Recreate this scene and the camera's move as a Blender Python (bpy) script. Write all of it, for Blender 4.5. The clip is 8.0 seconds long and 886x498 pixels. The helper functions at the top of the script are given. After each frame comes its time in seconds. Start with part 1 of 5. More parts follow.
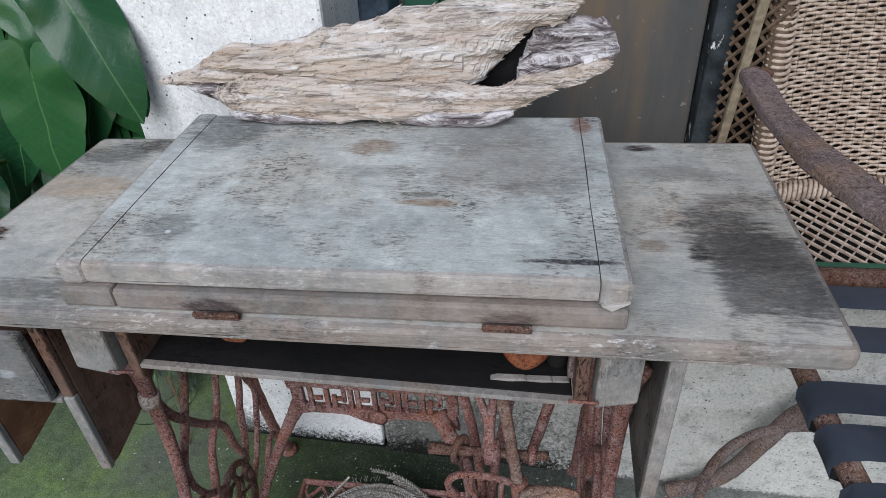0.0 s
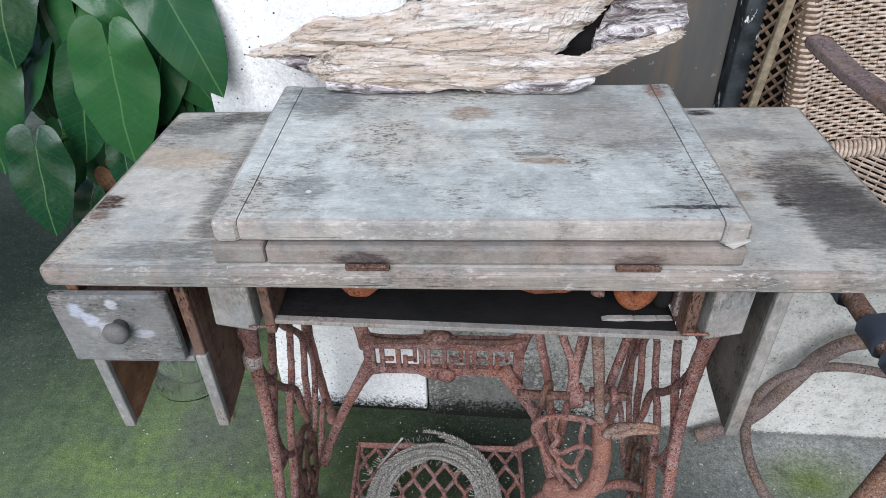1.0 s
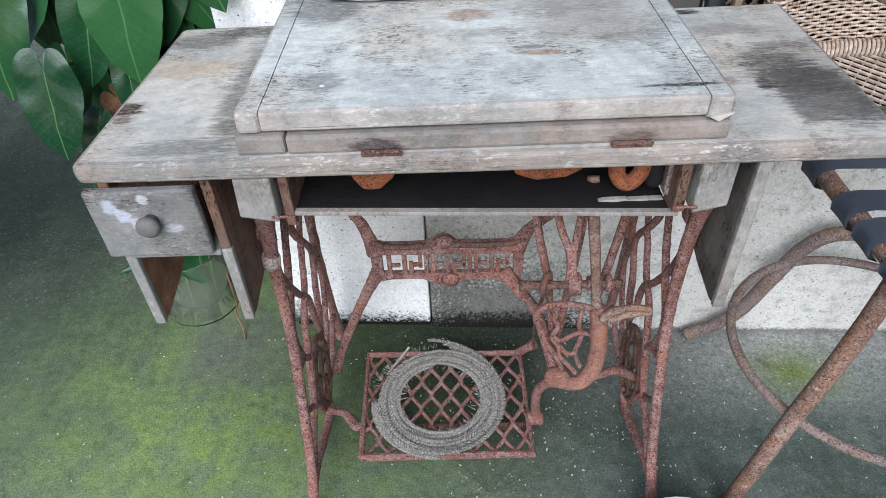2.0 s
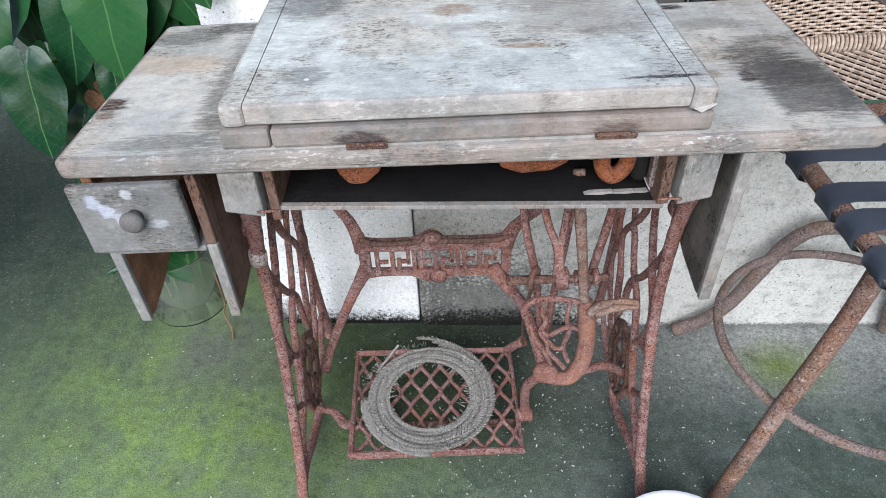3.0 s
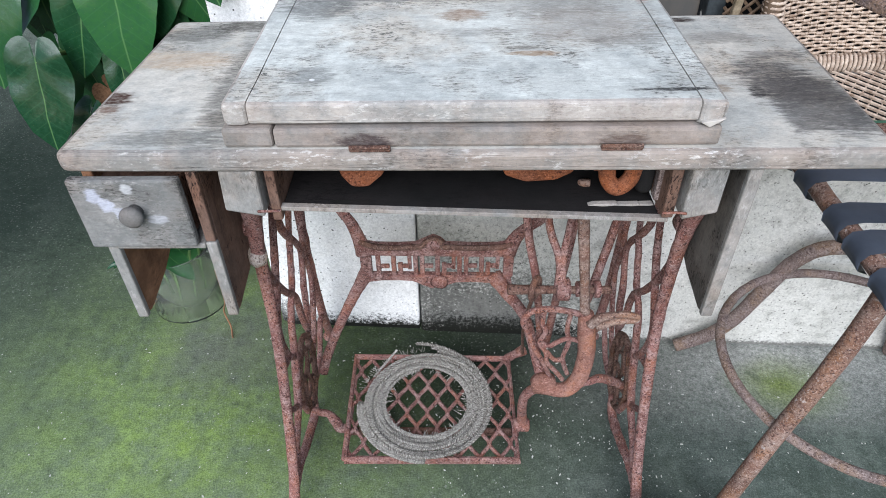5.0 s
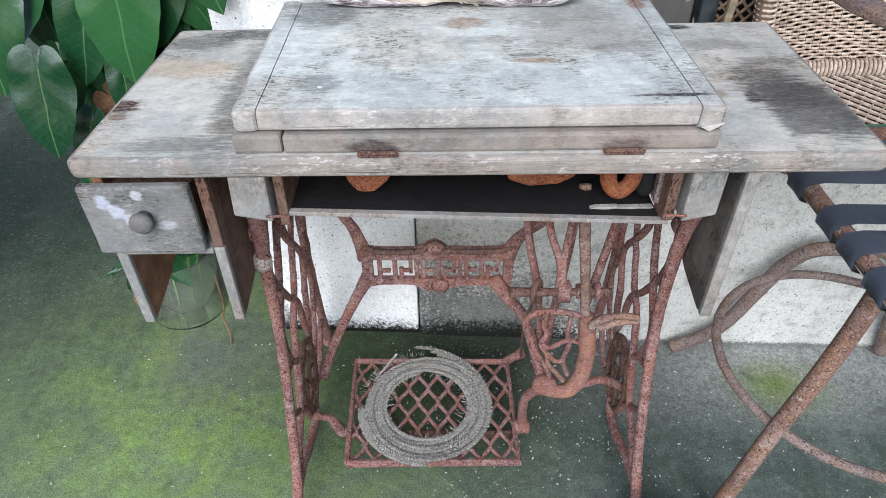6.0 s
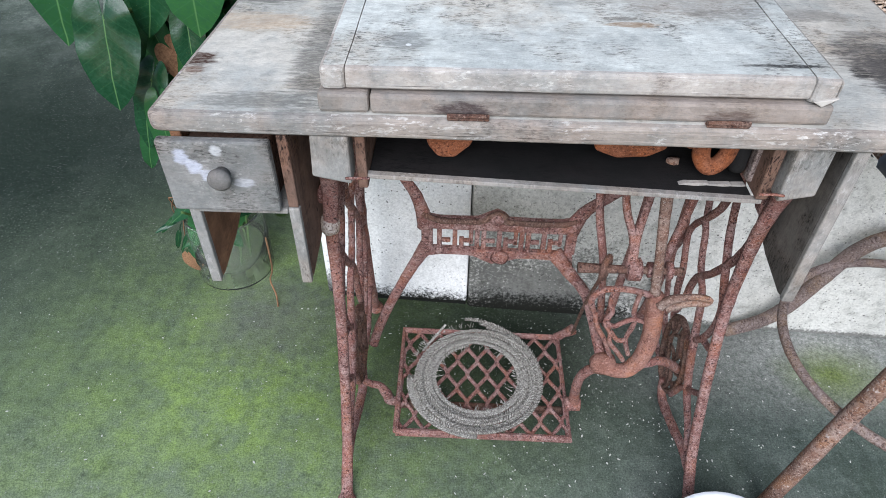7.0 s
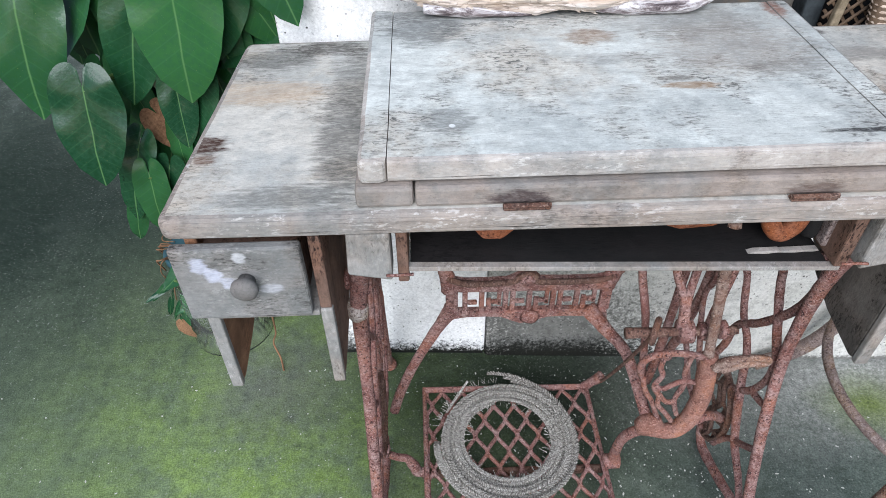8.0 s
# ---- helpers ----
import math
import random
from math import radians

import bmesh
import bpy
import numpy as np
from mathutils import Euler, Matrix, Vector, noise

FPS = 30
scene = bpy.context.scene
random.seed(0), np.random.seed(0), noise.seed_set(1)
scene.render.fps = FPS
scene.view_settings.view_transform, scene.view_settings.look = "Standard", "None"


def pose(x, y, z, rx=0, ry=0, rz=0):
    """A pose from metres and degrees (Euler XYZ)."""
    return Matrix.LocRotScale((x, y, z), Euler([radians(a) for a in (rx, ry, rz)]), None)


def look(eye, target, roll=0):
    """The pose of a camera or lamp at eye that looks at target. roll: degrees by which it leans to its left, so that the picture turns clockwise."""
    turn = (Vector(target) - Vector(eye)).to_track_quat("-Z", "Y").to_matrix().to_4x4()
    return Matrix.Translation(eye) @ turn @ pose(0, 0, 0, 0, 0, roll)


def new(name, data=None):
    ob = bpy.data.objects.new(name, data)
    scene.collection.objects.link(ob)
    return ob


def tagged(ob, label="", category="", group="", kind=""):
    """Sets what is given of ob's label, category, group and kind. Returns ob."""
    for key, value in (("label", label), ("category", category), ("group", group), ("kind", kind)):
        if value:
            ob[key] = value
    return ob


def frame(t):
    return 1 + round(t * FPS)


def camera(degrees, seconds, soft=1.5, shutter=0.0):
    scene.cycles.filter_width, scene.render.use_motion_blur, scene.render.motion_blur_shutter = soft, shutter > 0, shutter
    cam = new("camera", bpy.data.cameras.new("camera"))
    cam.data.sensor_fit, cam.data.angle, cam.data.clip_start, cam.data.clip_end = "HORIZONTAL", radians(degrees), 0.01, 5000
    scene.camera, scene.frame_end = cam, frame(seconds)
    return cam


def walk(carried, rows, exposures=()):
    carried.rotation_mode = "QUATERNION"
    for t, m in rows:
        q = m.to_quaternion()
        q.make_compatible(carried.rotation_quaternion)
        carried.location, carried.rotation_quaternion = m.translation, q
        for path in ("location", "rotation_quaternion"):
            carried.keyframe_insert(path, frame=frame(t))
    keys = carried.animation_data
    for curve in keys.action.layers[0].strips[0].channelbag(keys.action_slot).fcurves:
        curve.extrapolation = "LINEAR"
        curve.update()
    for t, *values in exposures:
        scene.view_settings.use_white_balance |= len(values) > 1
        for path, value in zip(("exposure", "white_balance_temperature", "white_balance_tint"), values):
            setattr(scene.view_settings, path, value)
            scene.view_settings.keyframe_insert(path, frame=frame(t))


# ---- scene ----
cam = camera(68.2, 8.0, soft=0.45)
PATH = [
    (0, (0.161, -0.454, 1.175), (-0.067, 1.159, 0.014), -2.9),
    (0.2, (0.129, -0.452, 1.149), (-0.172, 1.159, 0.003), -3.3),
    (0.3, (0.100, -0.459, 1.156), (-0.180, 1.174, 0.037), -3.9),
    (0.5, (0.038, -0.471, 1.166), (-0.184, 1.111, -0.038), -2.8),
    (0.7, (0.022, -0.504, 1.164), (-0.204, 1.096, -0.015), -1.5),
    (1, (-0.023, -0.537, 1.186), (-0.097, 1.063, -0.012), -1.4),
    (1.2, (-0.016, -0.574, 1.185), (-0.110, 1.014, -0.026), -3.3),
    (1.5, (-0.042, -0.602, 1.175), (-0.064, 0.936, -0.104), -2.9),
    (1.7, (-0.05, -0.623, 1.169), (-0.094, 0.895, -0.133), -2.9),
    (2.8, (-0.043, -0.636, 1.149), (-0.041, 0.868, -0.169), -2.4),
    (3, (-0.043, -0.638, 1.152), (-0.052, 0.877, -0.154), -2.6),
    (3.5, (-0.047, -0.644, 1.147), (-0.064, 0.857, -0.175), -2.1),
    (4, (-0.045, -0.647, 1.153), (-0.09, 0.864, -0.156), -2.3),
    (4.5, (-0.04, -0.638, 1.15), (-0.073, 0.877, -0.156), -1.5),
    (5, (-0.037, -0.631, 1.148), (-0.062, 0.894, -0.146), -0.9),
    (6.3, (-0.07, -0.659, 1.156), (-0.054, 0.878, -0.124), -0.4),
    (6.5, (-0.08, -0.676, 1.154), (-0.076, 0.86, -0.127), 0.2),
    (7, (-0.133, -0.627, 1.135), (-0.18, 0.853, -0.21), 0.6),
    (7.2, (-0.166, -0.588, 1.130), (-0.225, 0.866, -0.241), -1.7),
    (7.5, (-0.186, -0.529, 1.127), (-0.152, 0.9, -0.272), -0.5),
    (7.7, (-0.192, -0.508, 1.136), (-0.162, 0.956, -0.226), -0.1),
    (8, (-0.222, -0.496, 1.156), (-0.182, 0.987, -0.185), -0.9),
]
walk(cam, [(t, look(eye, target, roll)) for t, eye, target, roll in PATH], exposures=[(0.0, 0.26), (0.3, 0.44), (1.0, 0.7), (2.8, 1.0), (6.3, 1.0), (8.0, 1.01)])

# ---- light: bright shade under an overcast sky ----
world = bpy.data.worlds.new("sky")
scene.world = world
world.use_nodes = True
wn = world.node_tree
sky = wn.nodes.new("ShaderNodeTexSky")
sky.sky_type, sky.sun_disc = "NISHITA", False
sky.sun_elevation, sky.sun_rotation = radians(40), radians(190)
sky.air_density, sky.dust_density = 1.0, 1.0
wn.links.new(sky.outputs[0], wn.nodes["Background"].inputs[0])
wn.nodes["Background"].inputs[1].default_value = 0.08
sun = new("sun", bpy.data.lights.new("sun", "SUN"))
sun.data.energy, sun.data.angle, sun.data.color = 2.5, radians(50), (0.88, 0.91, 1.0)
sun.matrix_world = look((-0.5, -3.0, 3.0), (0, 0.2, 0.4))


# ---- materials ----
class Mat:
    """A small builder for procedural materials in object coordinates."""

    def __init__(self, name, rough=0.8, metal=0.0):
        self.m = bpy.data.materials.new(name)
        self.m.use_nodes = True
        self.t = self.m.node_tree
        self.b = self.t.nodes["Principled BSDF"]
        self.b.inputs["Roughness"].default_value = rough
        self.b.inputs["Metallic"].default_value = metal
        self.b.inputs["Specular IOR Level"].default_value = 0.5 if rough < 0.5 else 0.2
        self.co = self.t.nodes.new("ShaderNodeTexCoord").outputs["Object"]

    def put(self, sock, v):
        if hasattr(v, "links"):
            self.t.links.new(v, sock)
        else:
            sock.default_value = v

    def mapped(self, scale, rot=(0, 0, 0), loc=(0, 0, 0), co=None):
        n = self.t.nodes.new("ShaderNodeMapping")
        self.put(n.inputs[0], co or self.co)
        n.inputs["Scale"].default_value = scale
        n.inputs["Rotation"].default_value = rot
        n.inputs["Location"].default_value = loc
        return n.outputs[0]

    def noise(self, scale, detail=4, rough=0.6, co=None, dist=0.0):
        n = self.t.nodes.new("ShaderNodeTexNoise")
        self.put(n.inputs["Vector"], co or self.co)
        n.inputs["Scale"].default_value, n.inputs["Detail"].default_value = scale, detail
        n.inputs["Roughness"].default_value, n.inputs["Distortion"].default_value = rough, dist
        return n.outputs[0]

    def cells(self, scale, co=None, feature="F1"):
        n = self.t.nodes.new("ShaderNodeTexVoronoi")
        n.feature = feature
        self.put(n.inputs["Vector"], co or self.co)
        n.inputs["Scale"].default_value = scale
        return n.outputs["Distance"]

    def ramp(self, fac, *stops):
        n = self.t.nodes.new("ShaderNodeValToRGB")
        self.put(n.inputs[0], fac)
        e = n.color_ramp.elements
        while len(e) < len(stops):
            e.new(0.5)
        for k, (p, c) in zip(e, stops):
            k.position = p
            k.color = (*c, 1) if isinstance(c, tuple) else (c, c, c, 1)
        return n.outputs[0]

    def mix(self, fac, a, b, how="MIX"):
        n = self.t.nodes.new("ShaderNodeMix")
        n.data_type, n.blend_type = "RGBA", how
        self.put(n.inputs[0], fac)
        for s, v in ((n.inputs[6], a), (n.inputs[7], b)):
            self.put(s, (*v, 1) if isinstance(v, tuple) else v)
        return n.outputs[2]

    def math(self, op, a, b=0.0, clamp=False):
        n = self.t.nodes.new("ShaderNodeMath")
        n.operation, n.use_clamp = op, clamp
        self.put(n.inputs[0], a)
        self.put(n.inputs[1], b)
        return n.outputs[0]

    def spot(self, at, size, edge=0.25, wobble=0.5, scale=14, extra=None):
        """1 inside a ragged patch at a place, 0 outside."""
        q = self.mapped((1 / size[0], 1 / size[1], 1 / size[2]), loc=tuple(-a / s for a, s in zip(at, size)))
        n = self.t.nodes.new("ShaderNodeVectorMath")
        n.operation = "LENGTH"
        self.put(n.inputs[0], q)
        d = self.math("ADD", n.outputs["Value"], self.math("MULTIPLY", self.math("SUBTRACT", self.noise(scale, 6, 0.75), 0.5), wobble * 2))
        if extra is not None:
            d = self.math("ADD", d, extra)
        return self.ramp(self.math("MULTIPLY", d, 0.5), (max(0.0, (1 - edge) / 2), 1.0), (min(1.0, (1 + edge) / 2), 0.0))

    def block(self, at, size, wobble=0.25, scale=16, extra=None):
        """1 inside a ragged square-cornered patch at a place, 0 outside."""
        n = self.t.nodes.new("ShaderNodeSeparateXYZ")
        self.put(n.inputs[0], self.mapped((1 / size[0], 1 / size[1], 1), loc=(-at[0] / size[0], -at[1] / size[1], 0)))
        d = self.math("MAXIMUM", self.math("ABSOLUTE", n.outputs[0]), self.math("ABSOLUTE", n.outputs[1]))
        d = self.math("ADD", d, self.math("MULTIPLY", self.math("SUBTRACT", self.noise(scale, 6, 0.75), 0.5), wobble * 2))
        if extra is not None:
            d = self.math("ADD", d, extra)
        return self.ramp(self.math("MULTIPLY", d, 0.5), (0.43, 1.0), (0.55, 0.0))

    def bump(self, height, strength=0.4, distance=0.002):
        n = self.t.nodes.new("ShaderNodeBump")
        self.put(n.inputs["Height"], height)
        n.inputs["Strength"].default_value, n.inputs["Distance"].default_value = strength, distance
        self.t.links.new(n.outputs[0], self.b.inputs["Normal"])
        return self

    def grain(self, c, scale, amount, co=None):
        """Fine light and dark mottling of a colour."""
        n = self.noise(scale, 3, 0.7, co)
        return self.mix(1.0, c, self.ramp(n, (0.36, 1 - amount), (0.5, 1.0), (0.64, 1 + amount)), "MULTIPLY")

    def done(self, colour, rough=None):
        self.put(self.b.inputs["Base Color"], (*colour, 1) if isinstance(colour, tuple) else colour)
        if rough is not None:
            self.put(self.b.inputs["Roughness"], rough)
        return self.m


def weathered(name, light, dark, brown, axis=0, spots=(), grain=0.4, pale=0.3, cool=(0.42, 0.45, 0.44), blocks=(), flake=0.0):
    """Grey, sun-bleached wood; spots: (place, size, colour, strength); grain: how far the dark fibres show."""
    k = Mat(name, 0.85)

    def along(long, across):
        v = [across, across, across]
        v[axis] = long
        return k.mapped(tuple(v))

    g = k.noise(1, 8, 0.7, along(10, 42), 0.6)
    streak = k.noise(1, 6, 0.7, along(5, 120))
    dash = k.noise(1, 5, 0.7, along(95, 290), 0.8)
    grit = k.noise(420, 4, 0.75)
    patch, cluster, mid = k.noise(5, 6, 0.7), k.noise(10, 6, 0.75), k.noise(38, 6, 0.75)
    mean = tuple(0.3 * a + 0.7 * b for a, b in zip(dark, light))
    c = k.ramp(g, (0.26, dark), (0.4, mean), (0.56, light))
    c = k.mix(k.math("MULTIPLY", k.ramp(patch, (0.47, 0.0), (0.6, 1.0)), 0.75), c, brown)
    c = k.mix(k.math("MULTIPLY", k.ramp(k.noise(4, 5, 0.7, k.mapped((1, 1, 1), loc=(3, 5, 1))), (0.47, 0.0), (0.58, 1.0)), 0.6), c, tuple(v * 0.72 * light[0] / 0.5 for v in cool))
    c = k.mix(k.math("MULTIPLY", k.ramp(k.noise(17, 6, 0.75), (0.52, 0.0), (0.62, 1.0)), 0.4), c, tuple(v * 0.55 * light[0] / 0.5 for v in cool))
    c = k.mix(k.math("MULTIPLY", k.ramp(mid, (0.5, 0.0), (0.62, 1.0)), pale), c, tuple(min(1, v * 1.3) for v in light))
    c = k.mix(k.math("MULTIPLY", k.ramp(streak, (0.33, 1.0), (0.42, 0.0)), grain * 0.15), c, tuple(v * 0.5 for v in dark))
    gate = k.math("MULTIPLY", k.ramp(cluster, (0.49, 0.05), (0.61, 1.0)), grain * 1.9, True)
    c = k.mix(k.math("MULTIPLY", k.ramp(dash, (0.42, 0.95), (0.5, 0.0)), gate), c, tuple(v * 0.3 for v in dark))
    c = k.mix(k.math("MULTIPLY", k.ramp(dash, (0.57, 0.0), (0.64, 0.7)), pale), c, tuple(min(1, v * 1.45) for v in light))
    c = k.mix(k.math("MULTIPLY", k.ramp(grit, (0.34, 1.0), (0.42, 0.0)), 0.3), c, tuple(v * 0.5 for v in dark))
    ragged = k.math("MULTIPLY", k.math("SUBTRACT", k.noise(1, 5, 0.75, along(28, 170)), 0.5), 2.2)
    for at, size, col, power in spots:
        d = k.spot(at, size, 0.25, 0.3, 16, ragged)
        m = k.math("MULTIPLY", d, k.ramp(dash, (0.45, 1.0), (0.62, 0.6)))
        c = k.mix(k.math("MULTIPLY", m, power), c, col)
    for at, size, col, power in blocks:
        d = k.block(at, size, 0.22, 18, k.math("MULTIPLY", ragged, 0.45))
        m = k.math("MULTIPLY", d, k.ramp(dash, (0.47, 1.0), (0.62, 0.78)))
        c = k.mix(k.math("MULTIPLY", m, power), c, col)
    if flake:
        f = k.math("MULTIPLY", k.ramp(k.noise(1, 6, 0.75, along(70, 190)), (0.55, 0.0), (0.6, 1.0)), k.ramp(k.noise(9, 4), (0.42, 0.1), (0.6, 1.0)))
        c = k.mix(k.math("MULTIPLY", f, flake), c, (0.66, 0.64, 0.61))
    c = k.grain(k.grain(c, 1, 0.07, along(170, 330)), 30, 0.1)
    k.bump(k.math("ADD", k.math("ADD", k.math("MULTIPLY", g, 0.6), k.math("MULTIPLY", dash, 0.7)), k.math("MULTIPLY", grit, 0.4)), 0.55, 0.0016)
    return k.done(c)


def rusty(name, base=(0.2, 0.088, 0.073), pale=(0.37, 0.255, 0.235), deep=(0.04, 0.021, 0.02), flake=0.2, rough=0.92):
    """Old rust: red-brown with soft pale bloom, dark pits and a few chips of lost paint."""
    k = Mat(name, rough)
    big, mid, fine = k.noise(9, 5), k.noise(60, 6, 0.75), k.noise(240, 5, 0.75)
    c = k.ramp(big, (0.36, tuple(b * 0.7 for b in base)), (0.5, base), (0.64, tuple(b * 1.35 for b in base)))
    c = k.mix(k.math("MULTIPLY", k.ramp(k.noise(20, 4), (0.48, 0.0), (0.62, 1.0)), 0.55), c, (base[0] * 1.6, base[1] * 1.35, base[2] * 0.85))
    bloom = k.math("MULTIPLY", k.ramp(mid, (0.44, 0.0), (0.62, 1.0)), k.ramp(k.noise(13, 3), (0.36, 0.25), (0.62, 1.0)))
    c = k.mix(k.math("MULTIPLY", bloom, 0.8), c, pale)
    pits = k.math("MULTIPLY", k.ramp(fine, (0.4, 1.0), (0.48, 0.0)), k.ramp(k.noise(24, 3), (0.38, 0.5), (0.54, 1.0)))
    c = k.mix(pits, c, deep)
    c = k.mix(k.math("MULTIPLY", k.ramp(k.noise(430, 3, 0.7), (0.56, 0.0), (0.63, 1.0)), 0.6), c, tuple(min(1, p * 1.5) for p in pale))
    c = k.mix(k.math("MULTIPLY", k.ramp(k.noise(80, 4, 0.65), (0.63, 0.0), (0.67, 1.0)), flake), c, (0.55, 0.5, 0.47))
    c = k.grain(c, 420, 0.16)
    k.bump(k.math("ADD", mid, k.math("MULTIPLY", fine, 0.9)), 0.9, 0.003)
    return k.done(c)


GREY, GREYD, BROWN = (0.53, 0.505, 0.45), (0.28, 0.265, 0.235), (0.39, 0.33, 0.26)
TOP = weathered("weathered_top", GREY, GREYD, BROWN, 0, pale=0.14, grain=0.36, spots=(
    ((-0.472, 0.125, 0.76), (0.03, 0.018, 0.3), (0.06, 0.03, 0.022), 1.0),
    ((-0.46, 0.095, 0.76), (0.012, 0.008, 0.3), (0.12, 0.06, 0.04), 0.8),
    ((-0.42, 0.24, 0.76), (0.075, 0.026, 0.3), (0.43, 0.32, 0.22), 0.55),
    ((-0.312, 0.17, 0.76), (0.03, 0.16, 0.3), (0.1, 0.098, 0.09), 0.75),
    ((-0.365, 0.026, 0.76), (0.06, 0.018, 0.3), (0.13, 0.128, 0.115), 0.7),
    ((-0.42, 0.33, 0.76), (0.05, 0.03, 0.3), (0.09, 0.09, 0.08), 0.7),
    ((-0.35, 0.36, 0.76), (0.05, 0.02, 0.3), (0.05, 0.045, 0.04), 0.8),
    ((0.305, 0.141, 0.76), (0.016, 0.01, 0.3), (0.2, 0.14, 0.09), 0.7),
    ((0.385, 0.165, 0.76), (0.048, 0.062, 0.3), (0.075, 0.07, 0.068), 0.85),
    ((0.42, 0.1, 0.76), (0.055, 0.08, 0.3), (0.05, 0.046, 0.045), 0.6),
    ((0.352, 0.128, 0.76), (0.012, 0.016, 0.3), (0.03, 0.028, 0.028), 0.9),
    ((0.36, 0.3, 0.76), (0.05, 0.02, 0.3), (0.2, 0.19, 0.175), 0.6),
    ((0.41, 0.24, 0.76), (0.04, 0.012, 0.3), (0.16, 0.15, 0.14), 0.6),
    ((0.32, 0.37, 0.76), (0.02, 0.008, 0.3), (0.04, 0.03, 0.028), 1.0)), blocks=(
    ((0.41, 0.098), (0.05, 0.068), (0.075, 0.07, 0.068), 0.65),))
LID = weathered("weathered_lid", (0.55, 0.572, 0.54), (0.25, 0.255, 0.245), (0.42, 0.38, 0.32), 0, pale=0.22, grain=0.5, spots=(
    ((-0.2, 0.075, 0.8), (0.028, 0.022, 0.3), (0.13, 0.135, 0.13), 0.7),
    ((-0.196, 0.066, 0.8), (0.003, 0.003, 0.3), (0.7, 0.72, 0.72), 0.9),
    ((0.066, 0.134, 0.8), (0.032, 0.008, 0.3), (0.26, 0.17, 0.1), 0.8),
    ((0.055, 0.15, 0.8), (0.022, 0.006, 0.3), (0.12, 0.11, 0.095), 0.8),
    ((-0.02, 0.262, 0.8), (0.03, 0.02, 0.3), (0.25, 0.18, 0.13), 0.8),
    ((-0.22, 0.29, 0.8), (0.05, 0.04, 0.3), (0.12, 0.125, 0.12), 0.75),
    ((-0.13, 0.34, 0.8), (0.16, 0.025, 0.3), (0.16, 0.165, 0.16), 0.75),
    ((0.14, 0.22, 0.8), (0.09, 0.06, 0.3), (0.25, 0.22, 0.19), 0.6),
    ((0.1, 0.3, 0.8), (0.1, 0.04, 0.3), (0.2, 0.19, 0.17), 0.55),
    ((0.19, 0.17, 0.8), (0.05, 0.02, 0.3), (0.2, 0.195, 0.18), 0.55),
    ((0.0, 0.2, 0.8), (0.05, 0.012, 0.3), (0.22, 0.215, 0.2), 0.5),
    ((0.235, 0.33, 0.8), (0.012, 0.03, 0.3), (0.2, 0.09, 0.06), 0.8),
    ((0.21, 0.036, 0.8), (0.045, 0.004, 0.3), (0.05, 0.05, 0.05), 1.0)))
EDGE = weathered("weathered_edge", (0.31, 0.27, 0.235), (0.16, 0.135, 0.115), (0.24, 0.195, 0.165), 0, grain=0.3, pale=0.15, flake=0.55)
HINGEBOARD = weathered("weathered_rail", (0.28, 0.24, 0.21), (0.15, 0.12, 0.105), (0.23, 0.18, 0.14), 0, grain=0.25, pale=0.2, spots=(
    ((-0.135, 0.0, 0.765), (0.028, 0.05, 0.012), (0.05, 0.035, 0.035), 0.9),
    ((0.155, 0.0, 0.765), (0.028, 0.05, 0.01), (0.08, 0.05, 0.04), 0.7)))
DRAWERWOOD = weathered("weathered_drawer", (0.225, 0.22, 0.21), (0.1, 0.098, 0.09), (0.165, 0.14, 0.12), 0, grain=0.5, pale=0.25, flake=0.2, spots=(
    ((-0.412, 0.0, 0.716), (0.006, 0.1, 0.006), (0.5, 0.51, 0.52), 0.8),
    ((-0.455, 0.0, 0.706), (0.008, 0.1, 0.01), (0.42, 0.44, 0.52), 0.8),
    ((-0.443, 0.0, 0.692), (0.009, 0.1, 0.009), (0.46, 0.48, 0.56), 0.85),
    ((-0.43, 0.0, 0.682), (0.008, 0.1, 0.008), (0.46, 0.48, 0.56), 0.8),
    ((-0.388, 0.0, 0.672), (0.012, 0.1, 0.006), (0.4, 0.41, 0.44), 0.75)))
KNOBWOOD = weathered("weathered_knob", (0.17, 0.16, 0.15), (0.08, 0.07, 0.065), (0.13, 0.11, 0.1), 1, grain=0.3, pale=0.2)
GREYBOARD = weathered("weathered_board", (0.3, 0.275, 0.25), (0.15, 0.13, 0.115), (0.22, 0.18, 0.145), 2, grain=0.35, pale=0.2, flake=0.25)
DARKBOARD = weathered("stained_board", (0.19, 0.115, 0.085), (0.045, 0.026, 0.02), (0.15, 0.075, 0.048), 2, grain=0.6, pale=0.3, cool=(0.3, 0.22, 0.18))
WARMBOARD = weathered("brown_board", (0.34, 0.18, 0.1), (0.13, 0.065, 0.04), (0.25, 0.12, 0.065), 1, pale=0.1, grain=0.3, cool=(0.25, 0.12, 0.07))
SLATEBOARD = weathered("dark_grey_board", (0.15, 0.135, 0.12), (0.06, 0.052, 0.045), (0.11, 0.09, 0.075), 2, grain=0.6, pale=0.15, cool=(0.25, 0.24, 0.22))
# Near-black that stands for deep shade; also used on the dark iron cylinder.
SHADEBLACK = weathered("shade_black", (0.013, 0.012, 0.012), (0.006, 0.006, 0.006), (0.012, 0.01, 0.01), 0, pale=0.1)
RUST = rusty("cast_iron_rust")
RUSTSMOOTH = rusty("smooth_rust", (0.29, 0.135, 0.1), (0.37, 0.22, 0.185), (0.13, 0.06, 0.045), 0.08)
RUSTBRIGHT = rusty("orange_rust", (0.25, 0.085, 0.04), (0.31, 0.125, 0.07), (0.1, 0.035, 0.02), 0.05)
